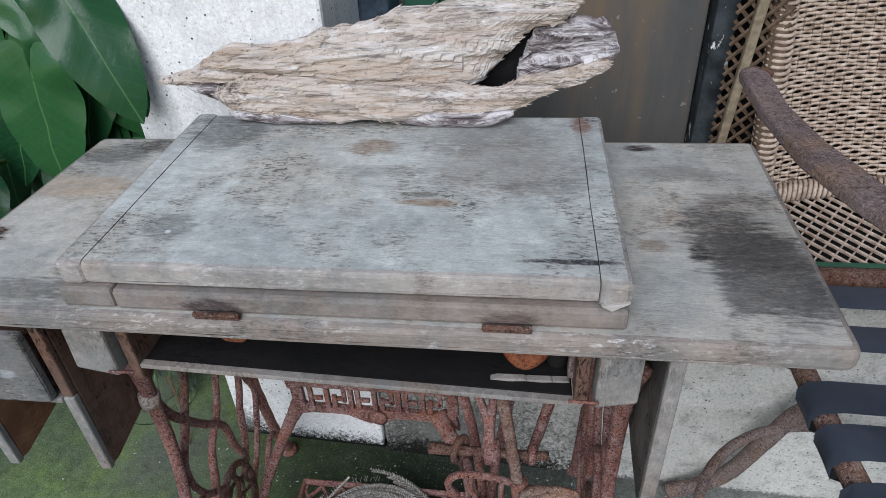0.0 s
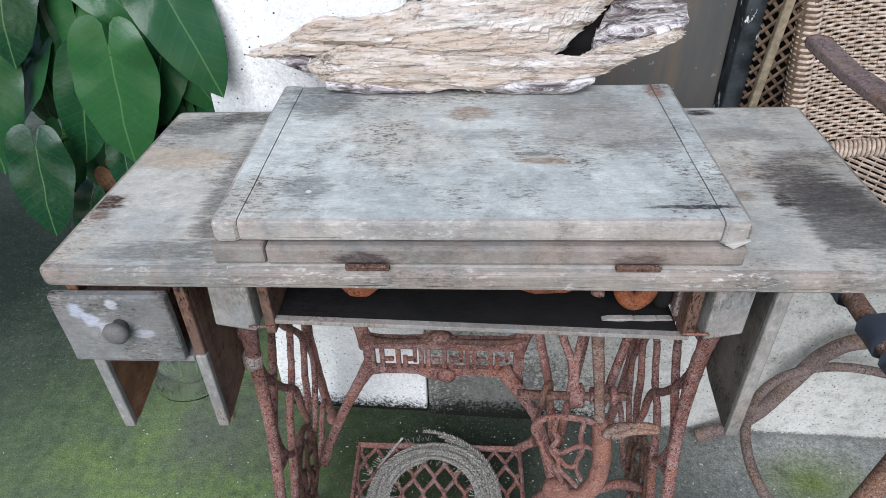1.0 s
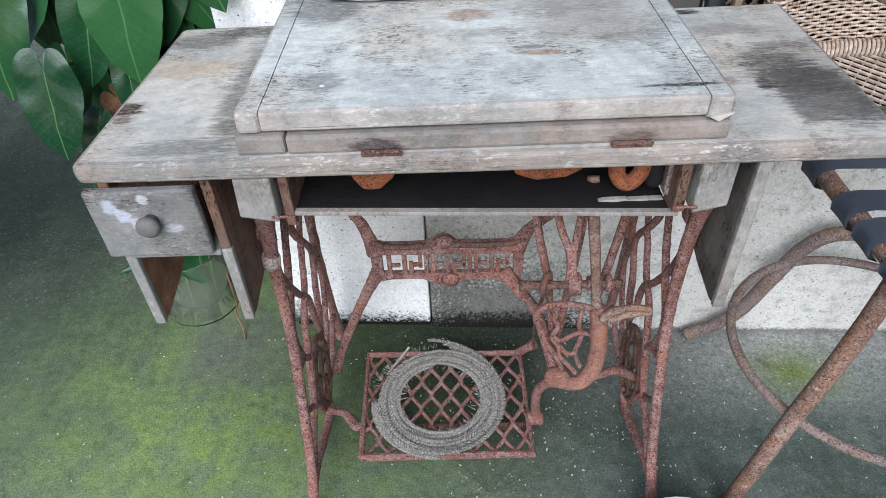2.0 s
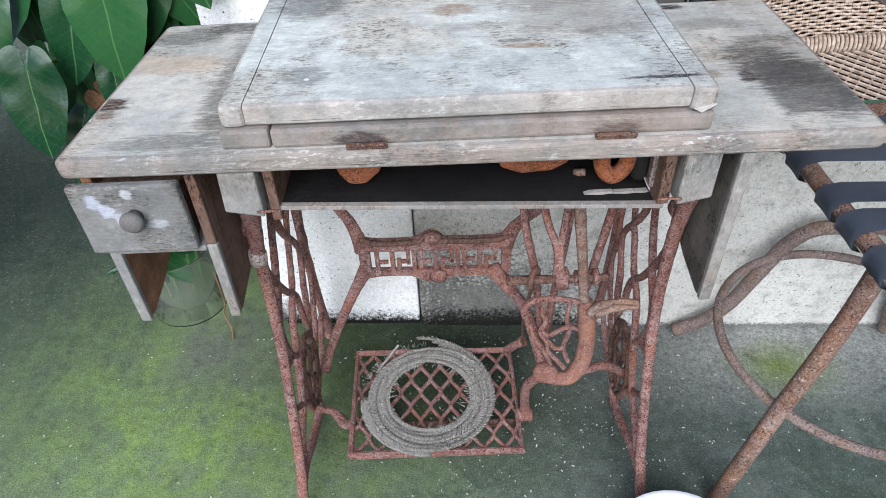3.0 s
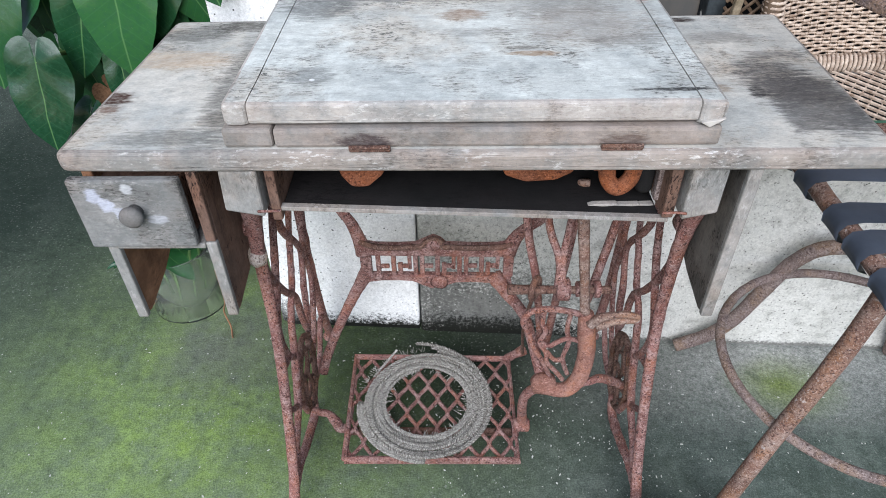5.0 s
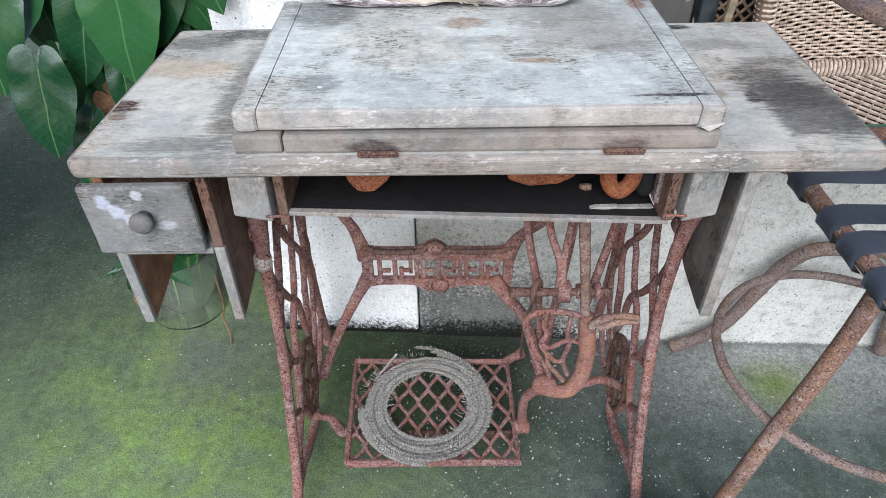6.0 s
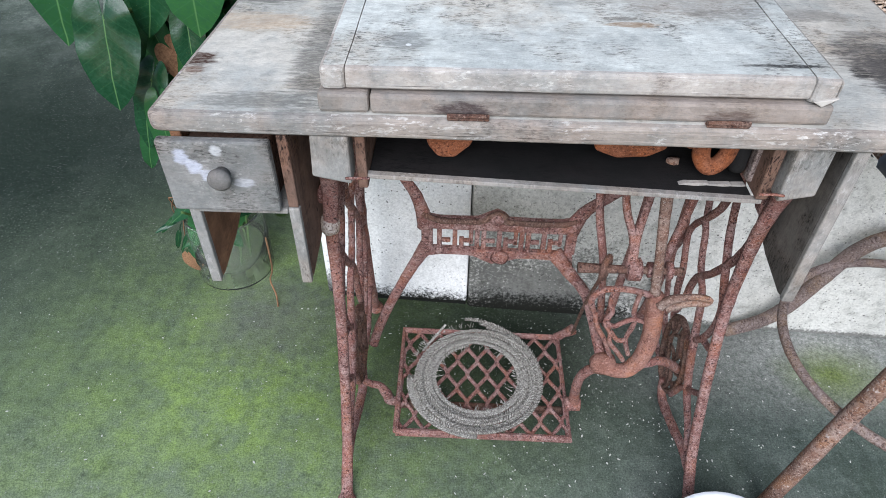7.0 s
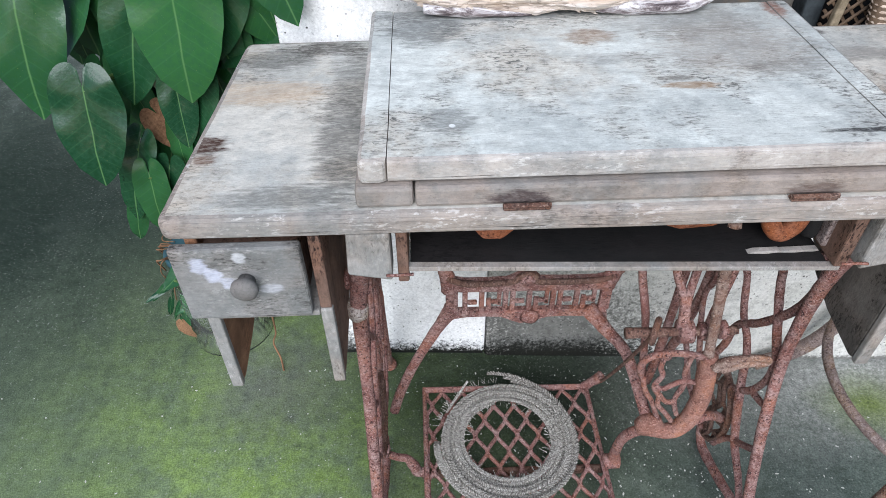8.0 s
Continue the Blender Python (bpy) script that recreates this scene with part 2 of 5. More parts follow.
RUSTDARK = rusty("dark_rust", (0.12, 0.06, 0.045), (0.22, 0.15, 0.12), (0.045, 0.027, 0.024), 0.15)
RUSTPAINT = rusty("flaking_rust", (0.2, 0.11, 0.08), (0.36, 0.28, 0.24), (0.07, 0.04, 0.035), 0.6)
GREYRUST = rusty("grey_rust", (0.19, 0.14, 0.125), (0.33, 0.27, 0.25), (0.08, 0.052, 0.047), 0.2)
ARMRUST = rusty("arm_rust", (0.2, 0.145, 0.135), (0.28, 0.215, 0.2), (0.1, 0.07, 0.065), 0.05)


def floor_material():
    """Damp grey concrete: dark green film, soft yellow-green moss, dust by the wall, fine sand grain; two dark patches
    mix stain with painted shade.
    """
    k = Mat("mossy_concrete", 0.85)
    k.b.inputs["Specular IOR Level"].default_value = 0.1
    big, mid, soft, fine, grit = k.noise(2.2, 5, 0.6), k.noise(7, 7, 0.68), k.noise(20, 6, 0.72), k.noise(110, 5, 0.75), k.noise(480, 3, 0.75)
    c = k.ramp(mid, (0.3, (0.036, 0.05, 0.043)), (0.5, (0.078, 0.098, 0.087)), (0.7, (0.16, 0.184, 0.166)))
    c = k.mix(k.math("MULTIPLY", k.spot((-0.9, -0.1, 0), (0.8, 0.55, 1), 1.0, 0.4, 3), 0.75), c, (0.19, 0.225, 0.175))
    c = k.mix(k.math("MULTIPLY", k.ramp(big, (0.42, 0.0), (0.68, 1.0)), 0.3), c, (0.06, 0.09, 0.05))
    film = k.math("MULTIPLY", k.spot((-0.7, 0.25, 0), (0.5, 0.42, 1), 1.0, 0.45, 4), k.ramp(mid, (0.3, 0.45), (0.62, 1.0)))
    c = k.mix(k.math("MULTIPLY", film, 0.8), c, (0.18, 0.25, 0.105))
    lush = k.math("MULTIPLY", k.spot((-0.54, 0.21, 0), (0.34, 0.34, 1), 1.0, 0.55, 5), k.ramp(k.noise(12, 7, 0.72), (0.38, 0.0), (0.62, 1.0)))
    c = k.mix(k.math("MULTIPLY", lush, 0.85), c, (0.22, 0.325, 0.07))
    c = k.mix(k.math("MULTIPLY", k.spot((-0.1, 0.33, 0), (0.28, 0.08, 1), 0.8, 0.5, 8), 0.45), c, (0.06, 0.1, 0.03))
    dust = k.math("MULTIPLY", k.spot((0.68, 0.34, 0), (0.42, 0.12, 1), 0.9, 0.6, 14), k.ramp(fine, (0.36, 0.4), (0.58, 1.0)))
    c = k.mix(k.math("MULTIPLY", dust, 0.95), c, (0.42, 0.42, 0.39))
    c = k.mix(k.math("MULTIPLY", k.spot((0.68, 0.26, 0), (0.075, 0.05, 1), 0.9, 0.6, 16), 0.85), c, (0.15, 0.2, 0.045))
    # Dark damp concrete beyond the plant, deepened by shade painted into the colour.
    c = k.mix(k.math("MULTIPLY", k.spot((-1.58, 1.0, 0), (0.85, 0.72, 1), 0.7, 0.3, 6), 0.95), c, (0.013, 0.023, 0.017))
    c = k.mix(k.math("MULTIPLY", k.spot((-0.56, 0.36, 0), (0.12, 0.09, 1), 0.8, 0.5, 12), 0.7), c, (0.15, 0.155, 0.14))
    # Black algae stain plus painted shade under the pedal and along the wall.
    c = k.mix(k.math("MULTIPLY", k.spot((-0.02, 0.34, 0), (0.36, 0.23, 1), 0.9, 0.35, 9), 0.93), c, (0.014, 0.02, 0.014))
    c = k.mix(k.math("MULTIPLY", k.ramp(soft, (0.34, 1.0), (0.44, 0.0)), 0.4), c, (0.04, 0.055, 0.04))
    c = k.mix(k.math("MULTIPLY", k.ramp(k.noise(70, 6, 0.8), (0.34, 1.0), (0.42, 0.0)), 0.5), c, (0.028, 0.037, 0.03))
    c = k.grain(k.grain(c, 300, 0.3), 45, 0.14)
    sand = k.math("MULTIPLY", k.ramp(k.noise(170, 4, 0.7), (0.6, 0.0), (0.66, 1.0)), k.ramp(soft, (0.35, 0.3), (0.6, 1.0)))
    c = k.mix(k.math("MULTIPLY", sand, 0.6), c, (0.33, 0.35, 0.31))
    k.bump(k.math("ADD", k.math("MULTIPLY", fine, 0.7), k.math("MULTIPLY", grit, 0.7)), 0.7, 0.003)
    return k.done(c)


def wall_material(name, base, dirt, amount, specks=1.0, mould=()):
    k = Mat(name, 0.9)
    big, mid, fine = k.noise(4, 6, 0.65), k.noise(24, 6, 0.75), k.noise(150, 4, 0.75)
    c = k.mix(k.math("MULTIPLY", k.ramp(big, (0.42, 0.0), (0.7, 1.0)), amount), base, dirt)
    c = k.mix(k.math("MULTIPLY", k.ramp(mid, (0.5, 0.0), (0.66, 1.0)), amount * 0.9), c, tuple(v * 0.55 for v in dirt))
    c = k.mix(k.math("MULTIPLY", k.ramp(fine, (0.33, 1.0), (0.42, 0.0)), min(1, amount + 0.15)), c, tuple(v * 0.35 for v in dirt))
    dots = k.math("MULTIPLY", k.ramp(k.cells(75, k.mapped((1, 1, 1), co=None)), (0.09, 1.0), (0.15, 0.0)), k.ramp(k.noise(14, 2), (0.36, 0.0), (0.5, 1.0)))
    c = k.mix(k.math("MULTIPLY", dots, specks), c, (0.05, 0.045, 0.04))
    for at, size, power in mould:
        m = k.ramp(k.math("ADD", k.spot(at, size, 1.0, 0.5, 14), k.math("MULTIPLY", k.math("SUBTRACT", k.noise(130, 7, 0.8), 0.5), 1.9)), (0.34, 0.0), (0.68, 1.0))
        c = k.mix(k.math("MULTIPLY", m, power), c, (0.013, 0.014, 0.011))
    c = k.grain(c, 200, 0.12)
    k.bump(k.math("ADD", mid, k.math("MULTIPLY", fine, 0.5)), 0.5, 0.003)
    return k.done(c)


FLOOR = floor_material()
WHITEWALL = wall_material("white_limewash", (0.78, 0.78, 0.765), (0.5, 0.495, 0.465), 0.27, mould=(((-0.27, 0.42, 0.0), (0.4, 0.3, 0.045), 1.0), ((-0.42, 0.42, 0.03), (0.05, 0.3, 0.06), 0.8)))
GREYWALL = wall_material("stained_render", (0.62, 0.61, 0.57), (0.4, 0.4, 0.355), 0.62, 0.9, mould=(((0.02, 0.42, 0.03), (0.24, 0.3, 0.19), 0.75), ((0.04, 0.42, 0.0), (0.28, 0.3, 0.05), 1.0), ((-0.06, 0.42, 0.2), (0.06, 0.3, 0.16), 0.3), ((0.9, 0.37, 0.0), (0.8, 0.4, 0.012), 0.7)))
BLACKWALL = wall_material("black_render", (0.014, 0.015, 0.013), (0.01, 0.012, 0.009), 0.8, 0.3)


def plain(name, col, rough=0.6, metal=0.0, vary=0.25, scale=20):
    k = Mat(name, rough, metal)
    n = k.noise(scale, 5, 0.7)
    c = k.ramp(n, (0.3, tuple(v * (1 - vary) for v in col)), (0.7, tuple(min(1, v * (1 + vary)) for v in col)))
    k.bump(k.noise(scale * 12, 3), 0.15, 0.001)
    return k.done(c)


GREENDOOR = plain("green_paint", (0.035, 0.11, 0.07), 0.5)
BLUEPOST = plain("blue_grey_paint", (0.06, 0.085, 0.11), 0.6, vary=0.6, scale=40)
STRAP = plain("blue_grey_webbing", (0.095, 0.115, 0.15), 0.45, vary=0.15)
WHITE = plain("white_enamel", (0.8, 0.82, 0.84), 0.3, vary=0.03)
TEAL = plain("teal_paint", (0.01, 0.16, 0.2), 0.4)
IVORY = plain("pale_wood", (0.42, 0.33, 0.25), 0.8)


def panel_material():
    k = Mat("brown_sheet", 0.55, 0.0)
    s = k.noise(1, 5, 0.65, k.mapped((9, 9, 1.5)))
    c = k.ramp(s, (0.3, (0.06, 0.065, 0.065)), (0.5, (0.095, 0.09, 0.082)), (0.7, (0.16, 0.115, 0.075)))
    c = k.mix(k.ramp(k.noise(60, 4), (0.68, 0.0), (0.72, 0.6)), c, (0.3, 0.28, 0.26))
    k.bump(k.noise(40, 4), 0.2, 0.002)
    return k.done(c)


PANEL = panel_material()


def flaky():
    k = Mat("flaking_frame", 0.7)
    c = k.ramp(k.noise(30, 5), (0.35, (0.014, 0.018, 0.02)), (0.65, (0.05, 0.06, 0.065)))
    c = k.mix(k.ramp(k.noise(1, 4, 0.6, k.mapped((60, 60, 22))), (0.62, 0.0), (0.65, 0.9)), c, (0.62, 0.62, 0.58))
    k.bump(k.noise(60, 4), 0.4, 0.002)
    return k.done(c)


FLAKY = flaky()


# ---- mesh helpers ----
def part(name, bm, mat, parent=None, label="", smooth=False, mats=()):
    me = bpy.data.meshes.new(name)
    bmesh.ops.recalc_face_normals(bm, faces=bm.faces)
    bm.to_mesh(me)
    bm.free()
    for m in (mat, *mats):
        me.materials.append(m)
    if mats:
        for p in me.polygons:
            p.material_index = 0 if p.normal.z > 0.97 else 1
    if smooth:
        for p in me.polygons:
            p.use_smooth = True
    ob = new(name, me)
    if parent is not None:
        ob.parent = parent
    if label:
        tagged(ob, label)
    return ob


def thing(name, label, category, group="", kind="", at=(0, 0, 0)):
    ob = new(name)
    ob.empty_display_size = 0.05
    ob.location = at
    return tagged(ob, label, category, group, kind)


def box(x0, x1, y0, y1, z0, z1, bevel=0.003, seg=2, bm=None, cut=0):
    """A bevelled block between two corners."""
    own = bmesh.new()
    bmesh.ops.create_cube(own, size=1, matrix=Matrix.LocRotScale(((x0 + x1) / 2, (y0 + y1) / 2, (z0 + z1) / 2), None, (x1 - x0, y1 - y0, z1 - z0)))
    if cut:
        bmesh.ops.subdivide_edges(own, edges=own.edges[:], cuts=cut, use_grid_fill=True)
    if bevel:
        bmesh.ops.bevel(own, geom=own.edges[:] if not cut else [e for e in own.edges if len(e.link_faces) == 2 and e.calc_face_angle(0) > 0.5], offset=bevel, segments=seg, profile=0.5, affect="EDGES")
    return merged(bm, own)


def merged(bm, own):
    if bm is None:
        return own
    me = bpy.data.meshes.new("scratch")
    own.to_mesh(me)
    own.free()
    bm.from_mesh(me)
    bpy.data.meshes.remove(me)
    return bm


def prism(outline, axis, a, b, bevel=0.003, seg=2, bm=None, keep=None):
    """An outline in the plane across an axis (0 x, 1 y, 2 z), drawn out from a to b."""
    own = bmesh.new()

    def spot3(p, h):
        q = list(p)
        q.insert(axis, h)
        return q

    low = [own.verts.new(spot3(p, a)) for p in outline]
    top = [own.verts.new(spot3(p, b)) for p in outline]
    own.faces.new(low)
    own.faces.new(top[::-1])
    n = len(outline)
    for i in range(n):
        own.faces.new((low[i], low[(i + 1) % n], top[(i + 1) % n], top[i]))
    bmesh.ops.recalc_face_normals(own, faces=own.faces)
    if bevel:
        bmesh.ops.bevel(own, geom=[e for e in own.edges if e.calc_face_angle(0) > 0.6 and (keep is None or keep((e.verts[0].co + e.verts[1].co) / 2))], offset=bevel, segments=seg, profile=0.5, affect="EDGES")
    return merged(bm, own)


def worn(bm, step=0.016, amount=0.0008, scale=22):
    """Long edges cut into short ones and set a little out of line."""
    for e in list(bm.edges):
        n = int(e.calc_length() / step)
        if n > 1:
            bmesh.ops.subdivide_edges(bm, edges=[e], cuts=n)
    for v in bm.verts:
        q = noise.noise_vector(v.co * scale) + 0.6 * noise.noise_vector(v.co * scale * 3)
        v.co.x += q.x * amount
        v.co.y += q.y * amount
    return bm


def smooth_path(pts, n=6):
    """A rounded line through the points."""
    pts = [Vector(p) for p in pts]
    if len(pts) < 3:
        return pts
    out = []
    for i in range(len(pts) - 1):
        p0, p1, p2, p3 = pts[max(i - 1, 0)], pts[i], pts[i + 1], pts[min(i + 2, len(pts) - 1)]
        for j in range(n):
            t = j / n
            out.append(0.5 * ((2 * p1) + (p2 - p0) * t + (2 * p0 - 5 * p1 + 4 * p2 - p3) * t * t + (3 * p1 - p0 - 3 * p2 + p3) * t ** 3))
    return out + [pts[-1]]


def tube(pts, r, seg=10, bm=None, round_path=True, flat=1.0, side=None, rough=0.0, closed=False, n=6):
    """A rod along a line. r: one radius or one for each end; flat: its second half-width over the first, across side."""
    bm = bm or bmesh.new()
    path = smooth_path(pts, n) if round_path and not closed else [Vector(p) for p in pts]
    count = len(path)
    radii = [r] * count if not isinstance(r, (tuple, list)) else [np.interp(i / (count - 1), np.linspace(0, 1, len(r)), r) for i in range(count)]
    prev = None
    rings = []
    for i, p in enumerate(path):
        d = (path[(i + 1) % count] - path[i - 1]) if closed else (path[min(i + 1, count - 1)] - path[max(i - 1, 0)])
        d.normalize()
        if side is not None:
            a = Vector(side) - d * d.dot(Vector(side))
        elif prev is None:
            a = d.orthogonal()
        else:
            a = prev - d * d.dot(prev)
        a.normalize()
        prev = a
        b = d.cross(a)
        ring = []
        for s in range(seg):
            w = 2 * math.pi * s / seg
            q = radii[i] * (1 + (rough * noise.noise(p * 90 + Vector((s * 1.7, 0, 0))) if rough else 0))
            ring.append(bm.verts.new(p + a * (math.cos(w) * q) + b * (math.sin(w) * q * flat)))
        rings.append(ring)
    for i in range(count if closed else count - 1):
        u, v = rings[i], rings[(i + 1) % count]
        for s in range(seg):
            bm.faces.new((u[s], u[(s + 1) % seg], v[(s + 1) % seg], v[s]))
    if not closed:
        bm.faces.new(rings[0][::-1])
        bm.faces.new(rings[-1])
    return bm


def lathe(profile, at=(0, 0, 0), seg=28, bm=None, axis="z"):
    """A turned form: (radius, height) from bottom to top."""
    bm = bm or bmesh.new()
    rings = []
    for r, h in profile:
        ring = []
        for s in range(seg):
            w = 2 * math.pi * s / seg
            v = (math.cos(w) * r, math.sin(w) * r, h)
            if axis == "y":
                v = (v[0], -v[2], v[1])
            if axis == "x":
                v = (v[2], v[0], v[1])
            ring.append(bm.verts.new(Vector(at) + Vector(v)))
        rings.append(ring)
    for u, v in zip(rings, rings[1:]):
        for s in range(seg):
            bm.faces.new((u[s], u[(s + 1) % seg], v[(s + 1) % seg], v[s]))
    if profile[0][0] > 1e-5:
        bm.faces.new(rings[0][::-1])
    if profile[-1][0] > 1e-5:
        bm.faces.new(rings[-1])
    bmesh.ops.remove_doubles(bm, verts=bm.verts, dist=1e-6)
    return bm


def uneven(bm, amount, scale, seed=0.0, only=None):
    for v in bm.verts:
        if only is None or only(v.co):
            v.co += Vector(noise.noise_vector(v.co * scale + Vector((seed, seed, seed)))) * amount
    return bm


def band(top, low, y0, y1, n=36):
    """A cast strip between an upper and a lower line of (x, z), with rounded faces."""
    bm = bmesh.new()
    rings = []
    for i in range(n + 1):
        f = i / n
        ends = [(np.interp(f, np.linspace(0, 1, len(e)), [p[0] for p in e]), np.interp(f, np.linspace(0, 1, len(e)), [p[1] for p in e])) for e in (low, top)]
        (xa, za), (xb, zb) = ends
        ring = []
        for u, y in ((0.0, y1), (0.0, y0 + 0.003), (0.12, y0), (0.88, y0), (1.0, y0 + 0.003), (1.0, y1)):
            ring.append(bm.verts.new((xa + (xb - xa) * u, y, za + (zb - za) * u)))
        rings.append(ring)
    for u, v in zip(rings, rings[1:]):
        for k in range(6):
            bm.faces.new((u[k], u[(k + 1) % 6], v[(k + 1) % 6], v[k]))
    bm.faces.new(rings[0][::-1])
    bm.faces.new(rings[-1])
    return bm


# ---- the setting ----
def wall_y(x):
    return 0.41 - 0.06 * x


bm = bmesh.new()
bmesh.ops.create_grid(bm, x_segments=60, y_segments=60, size=6)
uneven(bm, 0.004, 3)
bm.verts.ensure_lookup_table()
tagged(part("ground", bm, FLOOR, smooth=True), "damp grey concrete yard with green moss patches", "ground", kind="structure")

plinth = prism([(-0.108, wall_y(-0.108) + 0.008), (4, wall_y(4) + 0.008), (4, 3), (-0.108, 3)], 2, -0.05, 0.5, 0.008)
tagged(part("wall_plinth", plinth, GREYWALL), "stained grey rendered plinth wall behind the table", "wall", kind="structure")
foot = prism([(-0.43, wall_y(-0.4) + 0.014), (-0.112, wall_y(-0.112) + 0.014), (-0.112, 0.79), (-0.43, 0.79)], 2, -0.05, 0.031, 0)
tagged(part("wall_base", foot, BLACKWALL), "black strip at the foot of the pillar", "wall", kind="structure")
pil = prism([(-0.435, wall_y(-0.4)), (-0.11, wall_y(-0.11)), (-0.112, 0.8), (-0.435, 0.8)], 2, 0.022, 2.7, 0.006)
tagged(part("wall_pillar", pil, WHITEWALL), "white limewashed pillar speckled with dirt", "wall", kind="structure")
tagged(part("wall_north", box(-0.43, 0.3, 0.8, 0.95, 0.49, 2.7, 0), GREYWALL), "grey rendered house wall", "wall", kind="structure")
# Room shell added to shut light out; most inner faces near-black for shade.
tagged(part("wall_front", box(1.7, 4, 0.7, 0.85, 0.49, 2.7, 0), GREYWALL), "unseen grey house wall closing the room beside the opening", "wall", kind="structure")
tagged(part("wall_back", box(-0.43, 4, 3.0, 3.15, 0.4, 2.7, 0), SHADEBLACK), "near-black back wall, the room's shade put into its colour", "wall", kind="structure")
tagged(part("wall_east", box(4, 4.15, 0.2, 3.15, 0, 2.7, 0), GREYWALL), "unseen grey side wall closing the room to light", "wall", kind="structure")
tagged(part("wall_inner", box(-0.43, -0.3, 0.95, 3.0, 0.4, 2.7, 0), SHADEBLACK), "near-black side wall, the room's shade put into its colour", "wall", kind="structure")
tagged(part("ceiling", box(-0.43, 4.15, 0.6, 3.15, 2.71, 2.85, 0), SHADEBLACK), "unseen near-black ceiling closing the room to light", "ceiling", kind="structure")
tagged(part("wall_west", box(-6, -0.44, 2.6, 2.75, -0.05, 2.7, 0), GREYWALL), "shaded grey house wall behind the plant", "wall", kind="structure")

# Sheet laid over the plinth top to darken the room's floor.
tagged(part("floor_inside", box(-0.29, 3.99, 0.76, 2.99, 0.501, 0.512, 0.002), SHADEBLACK), "added near-black floor sheet that keeps the room dark", "floor", kind="structure")

door = thing("door_1", "dark green painted plank door standing in its frame", "door", kind="structure", at=(0, 0.7, 0.5))
for i in range(3):
    part("plank", box(-0.05 + i * 0.065, 0.012 + i * 0.065, 0.0, 0.03, 0.002, 1.9, 0.004), GREENDOOR, door)
tagged(part("door_post", box(-0.112, -0.06, 0.62, 0.72, 0.5, 2.6, 0.006), BLUEPOST), "blue-grey painted wooden door post", "post", kind="structure")
tagged(part("sheet_panel", uneven(box(0.115, 0.453, 0.66, 0.675, 0.5, 2.5, 0.002, cut=6), 0.006, 5), PANEL), "brown rust-streaked metal sheet beside the door", "panel", kind="structure")
tagged(part("door_frame", box(0.455, 0.49, 0.625, 0.68, 0.5, 2.5, 0.004), FLAKY), "dark frame post with flaking white paint", "frame", kind="structure")
# Added strip; its near-black stands for shade in the gap by the frame.
tagged(part("door_jamb", box(0.492, 0.6, 0.72, 0.75, 0.5, 2.5, 0.003), SHADEBLACK), "near-black strip standing for the shaded gap behind the frame post", "frame", kind="structure")

LIDEDGE = weathered("weathered_lid_edge", (0.41, 0.375, 0.34), (0.2, 0.17, 0.15), (0.32, 0.27, 0.23), 0, grain=0.25, pale=0.2, flake=0.45)

CHALK = plain("chalky_wood", (0.45, 0.42, 0.38), 0.9)

# ---- the sewing table ----
table = thing("sewing_table", "weathered treadle sewing table with rusted cast iron legs", "table")


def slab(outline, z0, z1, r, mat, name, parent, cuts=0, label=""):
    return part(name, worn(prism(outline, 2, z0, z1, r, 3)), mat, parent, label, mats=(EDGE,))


def rounded(corners, r, n=5):
    """A polygon with rounded corners."""
    out = []
    m = len(corners)
    for i in range(m):
        p, a, b = Vector(corners[i]), Vector(corners[i - 1]), Vector(corners[(i + 1) % m])
        u, v = (a - p).normalized(), (b - p).normalized()
        for j in range(n + 1):
            t = j / n
            out.append(tuple((p + u * r) * (1 - t) ** 2 + p * (2 * t * (1 - t)) + (p + v * r) * t * t))
    return out


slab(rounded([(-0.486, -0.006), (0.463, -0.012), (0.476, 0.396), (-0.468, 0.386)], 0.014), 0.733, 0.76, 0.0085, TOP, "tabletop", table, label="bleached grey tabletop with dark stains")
part("base_rail", box(-0.292, -0.236, 0.003, 0.36, 0.7605, 0.784, 0.004), HINGEBOARD, table, mats=(HINGEBOARD,))
part("base_rail", box(-0.2345, 0.262, 0.002, 0.36, 0.7605, 0.7835, 0.004), HINGEBOARD, table, mats=(HINGEBOARD,))
leaf = part("lid", worn(prism([(-0.259, 0.008), (0.234, 0.009), (0.234, 0.357), (-0.259, 0.355)], 2, 0.786, 0.812, 0.006, 3, keep=lambda m: -0.255 < m.x < 0.23)), LID, table, "raised folded lid board", mats=(LIDEDGE,))
part("end_strip", worn(prism(rounded([(-0.288, 0.007), (-0.2598, 0.007), (-0.2598, 0.358), (-0.288, 0.358)], 0.008, 3), 2, 0.7855, 0.8126, 0.005, 2, keep=lambda m: m.x < -0.262)), LID, leaf, mats=(LIDEDGE,))
part("end_strip", worn(prism(rounded([(0.2348, 0.005), (0.263, 0.004), (0.263, 0.358), (0.2348, 0.358)], 0.008, 3), 2, 0.784, 0.8126, 0.005, 2, keep=lambda m: m.x > 0.237)), LID, leaf, mats=(LIDEDGE,))
part("torn_corner", prism([(0.236, 0.789), (0.262, 0.794), (0.246, 0.7835)], 1, 0.001, 0.006, 0.0008), CHALK, leaf, "pale torn corner")
for x in (-0.15, 0.13):
    h = part("hinge", box(x, x + 0.046, -0.007, 0.002, 0.7595, 0.763, 0.0014), RUSTDARK, table, "rusted butt hinge")
    part("pin", tube([(x, -0.0055, 0.765), (x + 0.046, -0.0055, 0.765)], 0.0028, 8, rough=0.15), RUSTDARK, h)
nail = thing("nail", "rusty nail driven into the white pillar", "nail")
